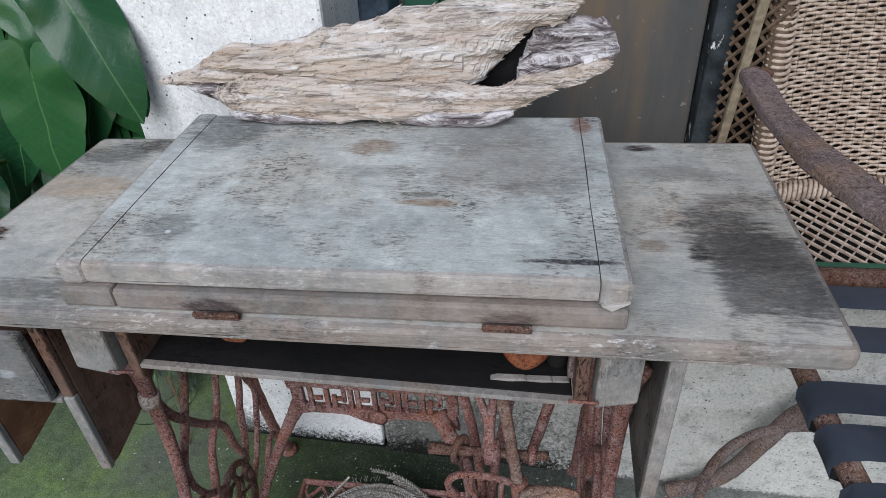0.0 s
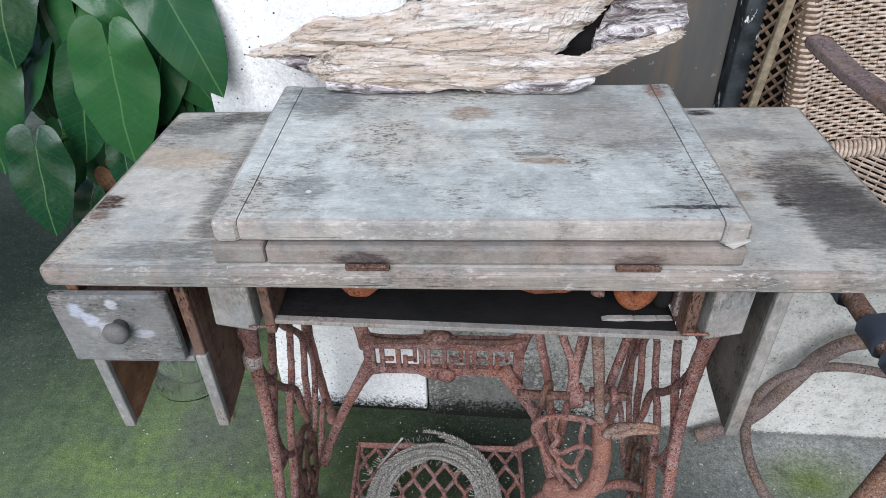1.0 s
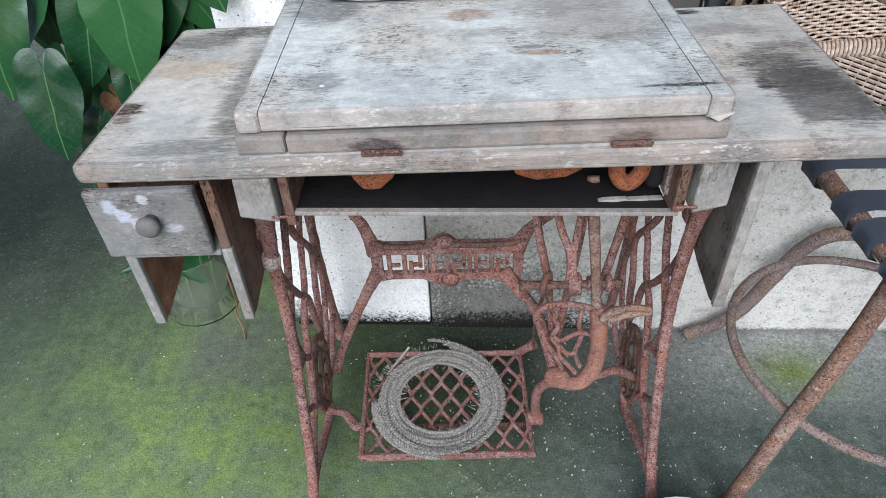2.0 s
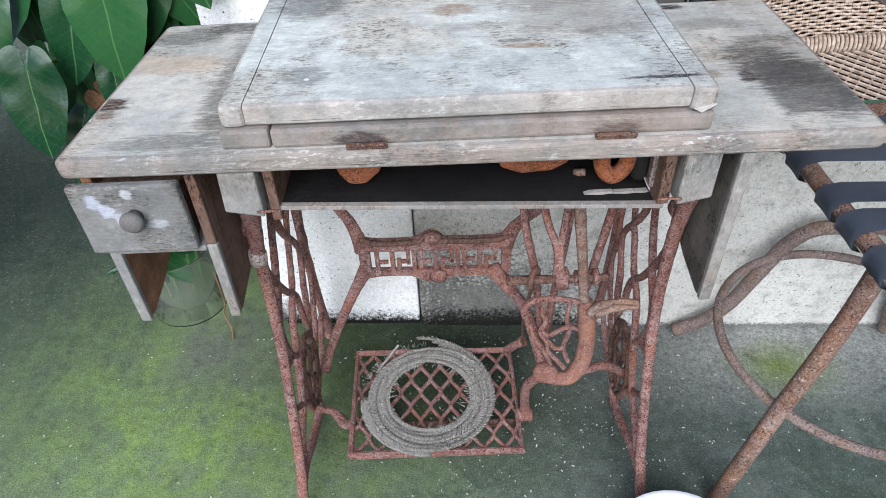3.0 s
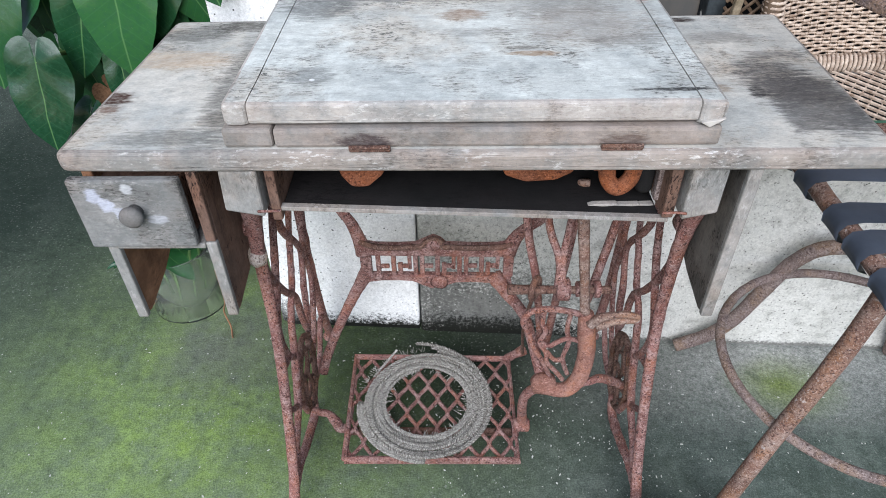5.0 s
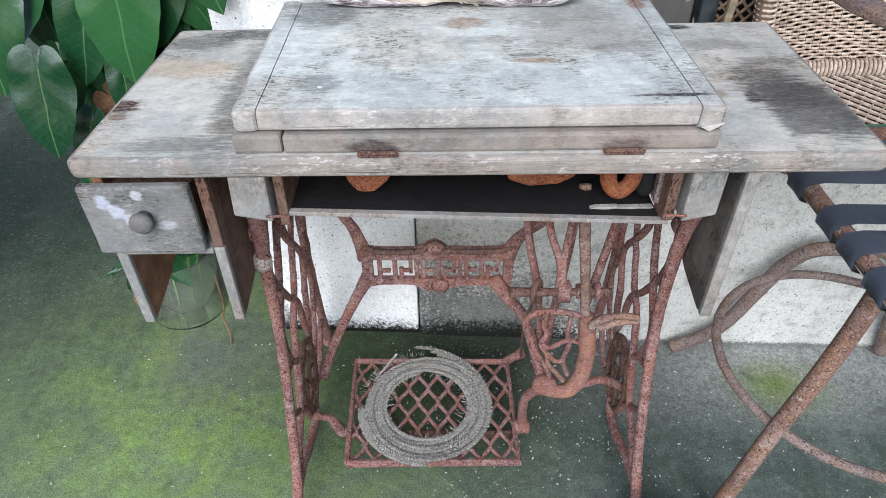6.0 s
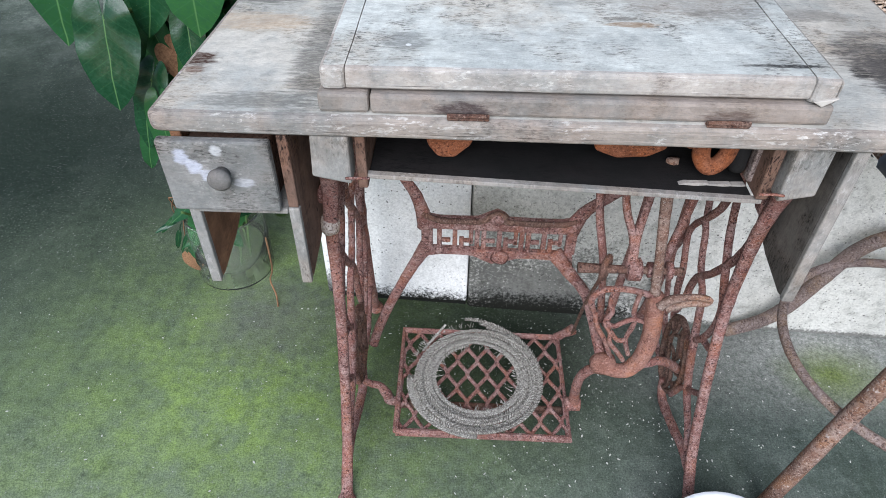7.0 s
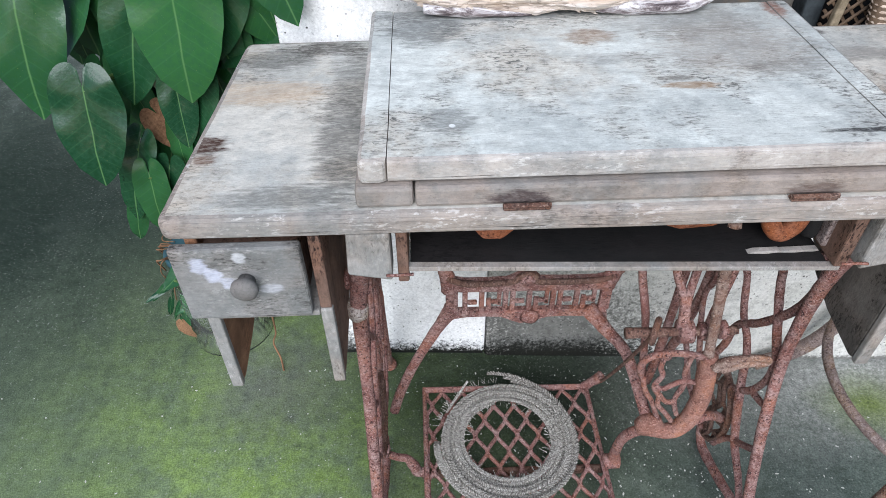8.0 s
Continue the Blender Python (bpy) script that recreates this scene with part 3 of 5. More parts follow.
part("shank", tube([(-0.125, wall_y(-0.12) + 0.01, 0.885), (-0.125, wall_y(-0.12) - 0.012, 0.89), (-0.126, wall_y(-0.12) - 0.02, 0.9)], 0.0028, 6), RUSTDARK, nail, smooth=True)

# drawer unit under the left end
part("rail", box(-0.47, -0.345, 0.02, 0.36, 0.7255, 0.7325, 0.002), DARKBOARD, table)
drawer = part("drawer", worn(box(-0.4815, -0.3505, -0.013, 0.0, 0.6285, 0.7275, 0.003), 0.02, 0.0007), DRAWERWOOD, table, "small drawer front with a round knob and paint stains")
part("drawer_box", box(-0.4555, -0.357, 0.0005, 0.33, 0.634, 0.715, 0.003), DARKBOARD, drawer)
part("knob", lathe([(0.009, 0.0), (0.008, 0.006), (0.011, 0.008), (0.014, 0.012), (0.0136, 0.017), (0.0095, 0.0205), (0.0, 0.021)], (-0.41, -0.0132, 0.686), 20, axis="y"), KNOBWOOD, drawer, "turned wooden knob", True)
part("drawer_rail", box(-0.4555, -0.3445, -0.006, 0.34, 0.62, 0.628, 0.002), GREYBOARD, table)
for x0, x1, tip, mat, yb in ((-0.469, -0.456, 0.497, WARMBOARD, 0.35), (-0.344, -0.331, 0.5, DARKBOARD, 0.35), (0.305, 0.32, 0.494, SLATEBOARD, 0.35)):
    panel = part("side_panel", prism([(0.006, 0.7328), (0.006, tip), (0.014, tip - 0.002), (0.08, tip + 0.01), (0.13, tip + 0.03), (0.2, tip + 0.1), (yb, tip + 0.17), (yb, 0.7328)], 0, x0, x1, 0.002), mat, table, "tapered side panel of the drawer bay")
    part("edge_strip", box(x0 - 0.0005, x1 + 0.0005, -0.004, 0.0055, tip - 0.002, 0.6275 if x0 < 0 else 0.7325, 0.002), GREYBOARD, panel)
    if x0 > -0.4 and x0 < 0:
        part("edge_strip", box(x0, x1, -0.003, 0.0055, 0.6285, 0.7325, 0.002), DARKBOARD, panel)
for x0, x1, z in ((-0.306, -0.262, 0.668), (0.241, 0.283, 0.658)):
    b = part("bracket_block", prism([(x0, 0.7325), (x0 - 0.003 if x0 < 0 else x0, z + (0.008 if x0 < 0 else 0)), (x1, z - 0.002 if x0 < 0 else z + 0.01), (x1, 0.7325)], 1, -0.002, 0.03, 0.003), GREYBOARD, table)
for x0, x1 in ((-0.257, -0.245), (0.222, 0.236)):
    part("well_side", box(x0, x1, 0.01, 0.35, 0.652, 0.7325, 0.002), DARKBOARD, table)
# Tray floor and back: shade of the recess is put into the colour.
part("well_floor", prism([(-0.244, 0.663), (0.222, 0.643), (0.222, 0.65), (-0.244, 0.67)], 1, 0.022, 0.35, 0.0015), SHADEBLACK, table, "hollow tray under the top, its shade put into the colour")
part("well_back", box(-0.245, 0.222, 0.335, 0.349, 0.671, 0.7325, 0.002), SHADEBLACK, table)
part("well_lip", prism([(-0.256, 0.666), (0.232, 0.644), (0.232, 0.65), (-0.256, 0.672)], 1, 0.012, 0.0215, 0.001), GREYBOARD, table)

# rusted underside of the machine in the tray
machine = thing("sewing_machine_underside", "orange rusted iron machine parts hanging under the tabletop", "machine")
part("casting", uneven(prism(rounded([(-0.182, 0.732), (-0.108, 0.732), (-0.122, 0.69), (-0.14, 0.674), (-0.162, 0.672), (-0.174, 0.688)], 0.006, 3), 1, 0.05, 0.085, 0.004), 0.002, 50), RUSTBRIGHT, machine)
part("casting", uneven(prism(rounded([(0.02, 0.732), (0.125, 0.732), (0.116, 0.692), (0.095, 0.681), (0.06, 0.678), (0.03, 0.688)], 0.006, 3), 1, 0.05, 0.085, 0.004), 0.002, 50), RUSTBRIGHT, machine)
part("hook", tube([(0.156, 0.05, 0.73), (0.156, 0.05, 0.7), (0.16, 0.049, 0.682), (0.172, 0.048, 0.672), (0.185, 0.049, 0.682), (0.19, 0.05, 0.7), (0.193, 0.05, 0.73)], 0.0108, 12, rough=0.06), RUSTBRIGHT, machine, "fat rusted iron hook", True)
part("lobe", tube([(0.143, 0.052, 0.7322), (0.143, 0.052, 0.715), (0.144, 0.052, 0.703), (0.145, 0.052, 0.698)], (0.011, 0.011, 0.0095, 0.005), 12, rough=0.06), RUSTBRIGHT, machine, smooth=True)
part("cylinder", lathe([(0.009, 0.668), (0.0105, 0.672), (0.0105, 0.73)], (0.205, 0.05, 0), 14), SHADEBLACK, machine, "blackened iron cylinder", True)
part("bracket", box(0.2165, 0.226, 0.035, 0.05, 0.66, 0.732, 0.002), GREYRUST, machine)
part("bracket", tube([(0.236, 0.045, 0.73), (0.238, 0.05, 0.69), (0.23, 0.05, 0.66)], 0.006, 8, rough=0.2), RUSTDARK, machine, smooth=True)
for x, z, w in ((0.135, 0.6535, 0.04), (0.168, 0.6515, 0.035), (0.195, 0.6505, 0.025)):
    part("splinter", prism([(x, z), (x + w * 0.5, z - 0.0015), (x + w, z + 0.0005), (x + w * 0.9, z + 0.003), (x + 0.008, z + 0.0025)], 1, 0.026 + x * 0.06, 0.034 + x * 0.06, 0.0008), GREYBOARD, table, "pale broken splinter")
part("wire", tube([(0.215, -0.006, 0.672), (0.232, -0.008, 0.674), (0.244, -0.006, 0.671)], 0.0018, 6), RUST, table, smooth=True)
part("wire", tube([(-0.268, -0.006, 0.678), (-0.255, -0.008, 0.68), (-0.24, -0.006, 0.679)], 0.0018, 6), RUST, table, smooth=True)


# ---- treadle irons ----
def side_frame(x, flip, lean=0.0):
    def at(y, z):
        return (x + lean * max(0.0, (z - 0.5) / 0.17), y, z)

    f = part("side_frame", tube([at(0.045, 0.668), at(0.074, 0.603), at(0.09, 0.52), at(0.09, 0.41), at(0.075, 0.318), at(0.04, 0.199), at(-0.002, 0.09), at(-0.045, 0.025), at(-0.066, 0.008)], (0.0135, 0.0125, 0.0105, 0.0095, 0.0092, 0.0092, 0.0095, 0.0105, 0.012), 12, rough=0.12, flat=0.82, side=(1, 0, 0)), RUST, table, "rusted cast iron leg frame", True)

    def bar(name, pts, r, mat=RUST, **kw):
        return part(name, tube([at(*p) for p in pts], r, 8, rough=0.2, **kw), mat, f, smooth=True)

    bar("leg", [(0.35, 0.668), (0.345, 0.55), (0.34, 0.42), (0.345, 0.28), (0.37, 0.12), (0.4, 0.02), (0.405, 0.008)], (0.012, 0.01, 0.0095, 0.0095, 0.01, 0.012))
    bar("top_bar", [(0.04, 0.66), (0.2, 0.662), (0.36, 0.66)], 0.009)
    # wavy vine tracery between the legs
    bar("vine", [(0.09, 0.65), (0.104, 0.61), (0.09, 0.55), (0.108, 0.475), (0.165, 0.381), (0.215, 0.318), (0.228, 0.251), (0.245, 0.2)], (0.007, 0.0068, 0.0075, 0.0065, 0.007, 0.006))
    bar("vine", [(0.21, 0.655), (0.178, 0.52), (0.162, 0.469), (0.134, 0.42), (0.096, 0.352), (0.118, 0.27), (0.165, 0.215)], (0.006, 0.0062, 0.0068, 0.006, 0.0062))
    bar("branch", [(0.31, 0.655), (0.262, 0.446), (0.238, 0.401), (0.212, 0.351), (0.17, 0.315), (0.14, 0.236), (0.1, 0.154), (0.052, 0.113), (0.02, 0.075)], (0.0055, 0.0058, 0.006, 0.0065, 0.008, 0.0065, 0.006))
    bar("vine", [(0.17, 0.655), (0.2, 0.529), (0.228, 0.458), (0.3, 0.36), (0.276, 0.285), (0.266, 0.23), (0.245, 0.18)], (0.0068, 0.0072, 0.006, 0.007, 0.0055))
    bar("branch", [(0.345, 0.42), (0.32, 0.33), (0.338, 0.26), (0.29, 0.16), (0.25, 0.12)], 0.0058)
    bar("branch", [(0.118, 0.27), (0.08, 0.285), (0.066, 0.305)], 0.0056)
    bar("branch", [(0.145, 0.07), (0.116, 0.132), (0.075, 0.175), (0.045, 0.21)], 0.006)
    bar("branch", [(0.195, 0.055), (0.172, 0.02), (0.1, 0.036), (0.035, 0.058), (-0.02, 0.055)], (0.008, 0.0095, 0.0085, 0.0075))
    bar("branch", [(0.235, 0.06), (0.29, 0.07), (0.34, 0.12), (0.37, 0.11)], 0.006)
    # oval medallion filled with scrolls
    oval = [(0.19 + 0.058 * math.cos(a), 0.134 + 0.088 * math.sin(a)) for a in np.linspace(0, 2 * math.pi, 28)[:-1]]
    ring = part("medallion", tube([(x, y, z) for y, z in oval], 0.0062, 8, closed=True, rough=0.15), RUSTDARK, f, smooth=True)
    for k in range(5):
        w = -0.04 + 0.02 * k
        h = 0.088 * math.sqrt(1 - (w / 0.058) ** 2)
        part("medallion_scroll", tube([(x + 0.003 * (-1) ** k, 0.19 + w + 0.007 * math.sin(6 * q + k * 2.1), 0.134 + h * q) for q in np.linspace(-1, 1, 12)], 0.0042, 6, rough=0.2), RUSTDARK, ring, smooth=True)
    for k in range(3):
        h = -0.045 + 0.045 * k
        w = 0.058 * math.sqrt(1 - (h / 0.088) ** 2)
        part("medallion_scroll", tube([(x - 0.002, 0.19 + w * q, 0.134 + h + 0.01 * math.sin(5 * q + k)) for q in np.linspace(-1, 1, 10)], 0.0038, 6, rough=0.2), RUSTDARK, ring, smooth=True)
    part("nut", uneven(lathe([(0.009, -0.012), (0.0145, -0.008), (0.0145, 0.008), (0.009, 0.012)], (x, 0.098, 0.575), 12, axis="x"), 0.002, 60), RUST, f, smooth=True)
    for yy in (-0.066, 0.405):
        part("foot", uneven(lathe([(0.014, 0.0), (0.018, 0.004), (0.016, 0.012), (0.008, 0.02)], (x, yy, 0.0), 14), 0.0015, 60), RUST, f, smooth=True)
    if flip > 0:
        part("collar", uneven(lathe([(0.0125, -0.011), (0.0145, -0.006), (0.0148, 0.005), (0.0125, 0.011)], (x, 0.089, 0.525), 16), 0.003, 60), PALEJOINT, f, "pale encrusted joint", True)
    return f


PALEJOINT = rusty("encrusted_joint", (0.3, 0.24, 0.21), (0.5, 0.46, 0.42), (0.12, 0.08, 0.07), 0.6)
side_frame(-0.32, 1, 0.02)
side_frame(0.29, -1)

# back brace: a cast plate with openings between plain upright shapes
BY = 0.245
brace = part("brace_plate", band([(-0.202, 0.436), (-0.185, 0.422), (-0.168, 0.418), (-0.13, 0.417), (-0.1, 0.418), (-0.082, 0.428), (-0.068, 0.435), (-0.055, 0.428), (-0.046, 0.418), (0.0, 0.416), (0.045, 0.416), (0.06, 0.42), (0.074, 0.428)], [(-0.197, 0.394), (0.068, 0.388)], BY - 0.007, BY + 0.006), RUST, table, "rusted openwork cast brace with worn plain shapes")
part("top_moulding", tube([(-0.197, BY - 0.005, 0.43), (-0.172, BY - 0.006, 0.416), (-0.1, BY - 0.006, 0.414), (-0.08, BY - 0.006, 0.426), (-0.068, BY - 0.006, 0.432), (-0.056, BY - 0.006, 0.426), (-0.048, BY - 0.006, 0.414), (0.045, BY - 0.006, 0.413), (0.07, BY - 0.005, 0.424)], 0.0055, 8, rough=0.2), RUSTDARK, brace, smooth=True)
part("lower_edge", band([(-0.197, 0.349), (0.07, 0.343)], [(-0.206, 0.316), (-0.186, 0.331), (-0.165, 0.335), (-0.13, 0.335), (-0.107, 0.333), (-0.09, 0.322), (-0.072, 0.313), (-0.052, 0.319), (-0.03, 0.329), (0.0, 0.33), (0.035, 0.327), (0.056, 0.32), (0.076, 0.308)], BY - 0.007, BY + 0.006), RUST, brace)
for x0, x1 in ((-0.199, -0.179), (0.056, 0.074)):
    part("side_edge", box(x0, x1, BY - 0.0055, BY + 0.0055, 0.342, 0.396, 0.002), RUST, brace)
for k in range(1, 6):
    xc = -0.179 + k * 0.0392
    part("bar", box(xc - 0.0042, xc + 0.0042, BY - 0.005, BY + 0.004, 0.344, 0.396, 0.0015), RUST, brace)
for k in range(6):
    xc = -0.159 + k * 0.0392
    part("plain_shape", box(xc - 0.0125, xc - 0.004, BY - 0.0045, BY + 0.002, 0.345, 0.374 if k % 2 else 0.395, 0.0015), RUST, brace)
    part("plain_shape", box(xc - 0.004, xc + 0.0115, BY - 0.0045, BY + 0.002, 0.363, 0.3705, 0.0015), RUST, brace)
    if k % 2:
        part("plain_shape", box(xc + 0.005, xc + 0.012, BY - 0.0045, BY + 0.002, 0.36, 0.395, 0.0015), RUST, brace)
part("medallion", uneven(lathe([(0.007, 0.0), (0.013, 0.003), (0.011, 0.007), (0.0, 0.009)], (-0.068, BY - 0.005, 0.421), 14, axis="y"), 0.0015, 60), RUST, brace, smooth=True)
part("medallion", uneven(lathe([(0.007, 0.0), (0.017, 0.003), (0.012, 0.006), (0.0, 0.007)], (-0.058, BY - 0.005, 0.333), 14, axis="y"), 0.002, 60), RUST, brace, smooth=True)
ARMS = (((-0.19, BY, 0.395), (-0.197, BY, 0.43), (-0.208, BY, 0.466), (-0.226, BY, 0.5), (-0.252, BY, 0.57), (-0.26, BY, 0.655)),
        ((0.062, BY, 0.395), (0.074, BY, 0.428), (0.093, BY, 0.452), (0.125, BY, 0.478), (0.18, BY, 0.53), (0.25, BY, 0.62), (0.26, BY, 0.655)),
        ((-0.188, BY, 0.352), (-0.202, BY, 0.326), (-0.224, BY, 0.282), (-0.258, BY, 0.205), (-0.285, BY - 0.01, 0.14), (-0.3, BY - 0.02, 0.09)),
        ((0.04, BY + 0.002, 0.34), (0.068, 0.207, 0.324), (0.091, 0.172, 0.312), (0.107, 0.125, 0.275), (0.12, 0.085, 0.235)))
for pts in ARMS:
    part("arm", tube(pts, (0.016, 0.0115, 0.0095, 0.0095, 0.0095), 10, rough=0.1, flat=0.7, side=(1, 0, 0)), RUST, brace, smooth=True)

# shaft, guard and crank near the right frame
guard = part("guard", tube([(0.172, 0.08, 0.412), (0.178, 0.08, 0.37), (0.184, 0.08, 0.32), (0.182, 0.08, 0.268), (0.172, 0.08, 0.236), (0.156, 0.08, 0.222), (0.132, 0.08, 0.226), (0.12, 0.08, 0.232)], (0.012, 0.0145, 0.0145, 0.0145, 0.014, 0.013, 0.012, 0.013), 14, rough=0.06), RUSTSMOOTH, table, "thick rusted crank guard", True)
part("scroll", tube([(0.086, 0.09, 0.36), (0.076, 0.08, 0.395), (0.086, 0.078, 0.418), (0.112, 0.078, 0.424), (0.14, 0.078, 0.42), (0.168, 0.078, 0.41)], 0.0052, 8, rough=0.1), RUST, guard, smooth=True)
for pts in ([(0.108, 0.08, 0.42), (0.106, 0.08, 0.392), (0.113, 0.08, 0.37), (0.106, 0.08, 0.345), (0.118, 0.08, 0.32), (0.122, 0.08, 0.295), (0.14, 0.08, 0.27), (0.152, 0.08, 0.25)],
            [(0.088, 0.085, 0.36), (0.096, 0.085, 0.33), (0.112, 0.085, 0.3), (0.122, 0.085, 0.275), (0.132, 0.085, 0.25)],
            [(0.15, 0.085, 0.41), (0.148, 0.085, 0.37), (0.154, 0.085, 0.34), (0.148, 0.085, 0.3), (0.16, 0.085, 0.26)],
            [(0.106, 0.082, 0.345), (0.122, 0.082, 0.334), (0.136, 0.082, 0.345), (0.152, 0.082, 0.352), (0.172, 0.082, 0.345)],
            [(0.12, 0.082, 0.32), (0.134, 0.082, 0.3), (0.148, 0.082, 0.302)]):
    part("scroll", tube(pts, 0.0042, 8, rough=0.15), RUST, guard, smooth=True)
part("boss", uneven(lathe([(0.012, -0.014), (0.021, -0.01), (0.022, 0.006), (0.012, 0.011)], (0.122, 0.083, 0.234), 20, axis="y"), 0.002, 50), RUSTSMOOTH, guard, smooth=True)
part("stay", tube([(0.172, 0.082, 0.236), (0.2, 0.09, 0.232), (0.225, 0.105, 0.222), (0.262, 0.13, 0.18), (0.288, 0.15, 0.14)], (0.008, 0.007, 0.009, 0.008), 8, rough=0.15), RUST, guard, smooth=True)
shaft = part("shaft", tube([(0.05, 0.1, 0.445), (0.12, 0.1, 0.444), (0.21, 0.1, 0.443)], (0.0085, 0.0065, 0.0065), 10, rough=0.1), RUSTDARK, table, smooth=True)
for x, r, w in ((0.135, 0.018, 0.011), (0.16, 0.012, 0.006), (0.188, 0.014, 0.005)):
    part("collar", uneven(lathe([(r * 0.7, -w), (r, -w * 0.8), (r, w * 0.8), (r * 0.7, w)], (x, 0.1, 0.445), 14, axis="x"), 0.0015, 60), RUST, shaft, smooth=True)
part("ring", tube([(0.092 + 0.0075 * math.cos(a), 0.1 + 0.013 * math.cos(a), 0.447 + 0.019 * math.sin(a)) for a in np.linspace(0, 2 * math.pi, 15)[:-1]], 0.005, 8, closed=True), RUSTDARK, shaft, smooth=True)
part("drop_rod", tube([(0.092, 0.105, 0.43), (0.09, 0.16, 0.3), (0.112, 0.28, 0.09), (0.118, 0.307, 0.06)], 0.0032, 6), RUSTDARK, shaft, smooth=True)
part("connecting_rod", tube([(0.138, 0.082, 0.66), (0.146, 0.08, 0.59), (0.157, 0.08, 0.51), (0.165, 0.08, 0.45), (0.17, 0.08, 0.41)], (0.0085, 0.0085, 0.0078, 0.0075, 0.0085), 8, rough=0.12, flat=0.7, side=(1, 0, 0)), RUSTPAINT, table, smooth=True)
for xs in ((0.095, 0.108, 0.128), (0.15, 0.14, 0.132)):
    part("fork", tube([(xs[0], 0.14, 0.655), (xs[1], 0.13, 0.55), (xs[2], 0.115, 0.49), (xs[2], 0.1, 0.45)], (0.006, 0.006, 0.008), 8, rough=0.1), RUST, table, smooth=True)
part("strut", tube([(0.07, 0.2, 0.655), (0.085, 0.18, 0.5), (0.105, 0.165, 0.4), (0.12, 0.15, 0.27)], 0.0085, 8, rough=0.1, flat=0.6), RUST, table, smooth=True)
part("strut", tube([(0.165, 0.22, 0.655), (0.162, 0.2, 0.5), (0.14, 0.16, 0.36), (0.13, 0.15, 0.26)], 0.007, 8, rough=0.1), RUST, table, smooth=True)
part("strut", tube([(0.247, 0.2, 0.655), (0.228, 0.18, 0.55), (0.2, 0.15, 0.44), (0.184, 0.13, 0.39)], 0.0095, 8, rough=0.1, flat=0.7), RUST, table, smooth=True)
loop = part("loop", tube([(0.178, 0.068, 0.4), (0.19, 0.064, 0.418), (0.214, 0.06, 0.43), (0.24, 0.058, 0.429), (0.243, 0.06, 0.418), (0.216, 0.064, 0.412), (0.19, 0.07, 0.394)], (0.0085, 0.007, 0.005, 0.005, 0.005, 0.006, 0.008), 8, rough=0.15), RUSTPAINT, table, smooth=True)

# pedal: a bordered grid of wavy strands that meet in turn
pedal = part("pedal", tube([(-0.24, 0.05, 0.052), (0.088, 0.052, 0.045), (0.085, 0.293, 0.052), (-0.243, 0.293, 0.06), (-0.24, 0.05, 0.052)], 0.0078, 8, round_path=False, flat=0.8, rough=0.1), RUST, table, "openwork cast iron foot pedal")
step, reach = 0.0202, 0.0092
for k in range(17):
    xc = -0.238 + step * k
    line = []
    for i in range(41):
        v = i / 40
        w = math.asin(math.cos(v * math.pi * 7.0)) / (math.pi / 2) * (-1) ** k
        px = xc + reach * max(-1.0, min(1.0, 1.45 * w))
        line.append((min(max(px, -0.238), 0.084), 0.054 + 0.238 * v, 0.05 + 0.006 * v - 0.006 * (px + 0.24) / 0.33))
    part("lattice_strand", tube(line, 0.0044, 6, round_path=False, flat=0.9, side=(0, 0, 1), rough=0.2), RUST, pedal, smooth=True)
part("rocker_bar", tube([(-0.25, 0.125, 0.034), (0.095, 0.125, 0.03)], 0.0085, 8, rough=0.15), RUSTDARK, pedal, smooth=True)
part("pivot", tube([(-0.306, 0.13, 0.098), (-0.292, 0.13, 0.088), (-0.276, 0.128, 0.086), (-0.266, 0.126, 0.068), (-0.258, 0.125, 0.045), (-0.243, 0.125, 0.044)], (0.0065, 0.007, 0.0075, 0.0105, 0.01, 0.008), 10, rough=0.12), RUST, pedal, smooth=True)
part("pivot", tube([(0.12, 0.084, 0.226), (0.101, 0.09, 0.205), (0.093, 0.1, 0.17), (0.095, 0.114, 0.11), (0.1, 0.124, 0.062)], (0.0095, 0.009, 0.0085, 0.009, 0.011), 10, rough=0.1), RUST, pedal, smooth=True)
part("pivot_knuckle", uneven(lathe([(0.008, -0.016), (0.014, -0.013), (0.014, 0.013), (0.008, 0.016)], (0.098, 0.124, 0.056), 14, axis="x"), 0.002, 60), RUST, pedal, smooth=True)
part("hook", tube([(0.08, 0.293, 0.052), (0.1, 0.3, 0.06), (0.12, 0.31, 0.062)], (0.009, 0.0095, 0.0125), 10, rough=0.12), RUST, pedal, smooth=True)

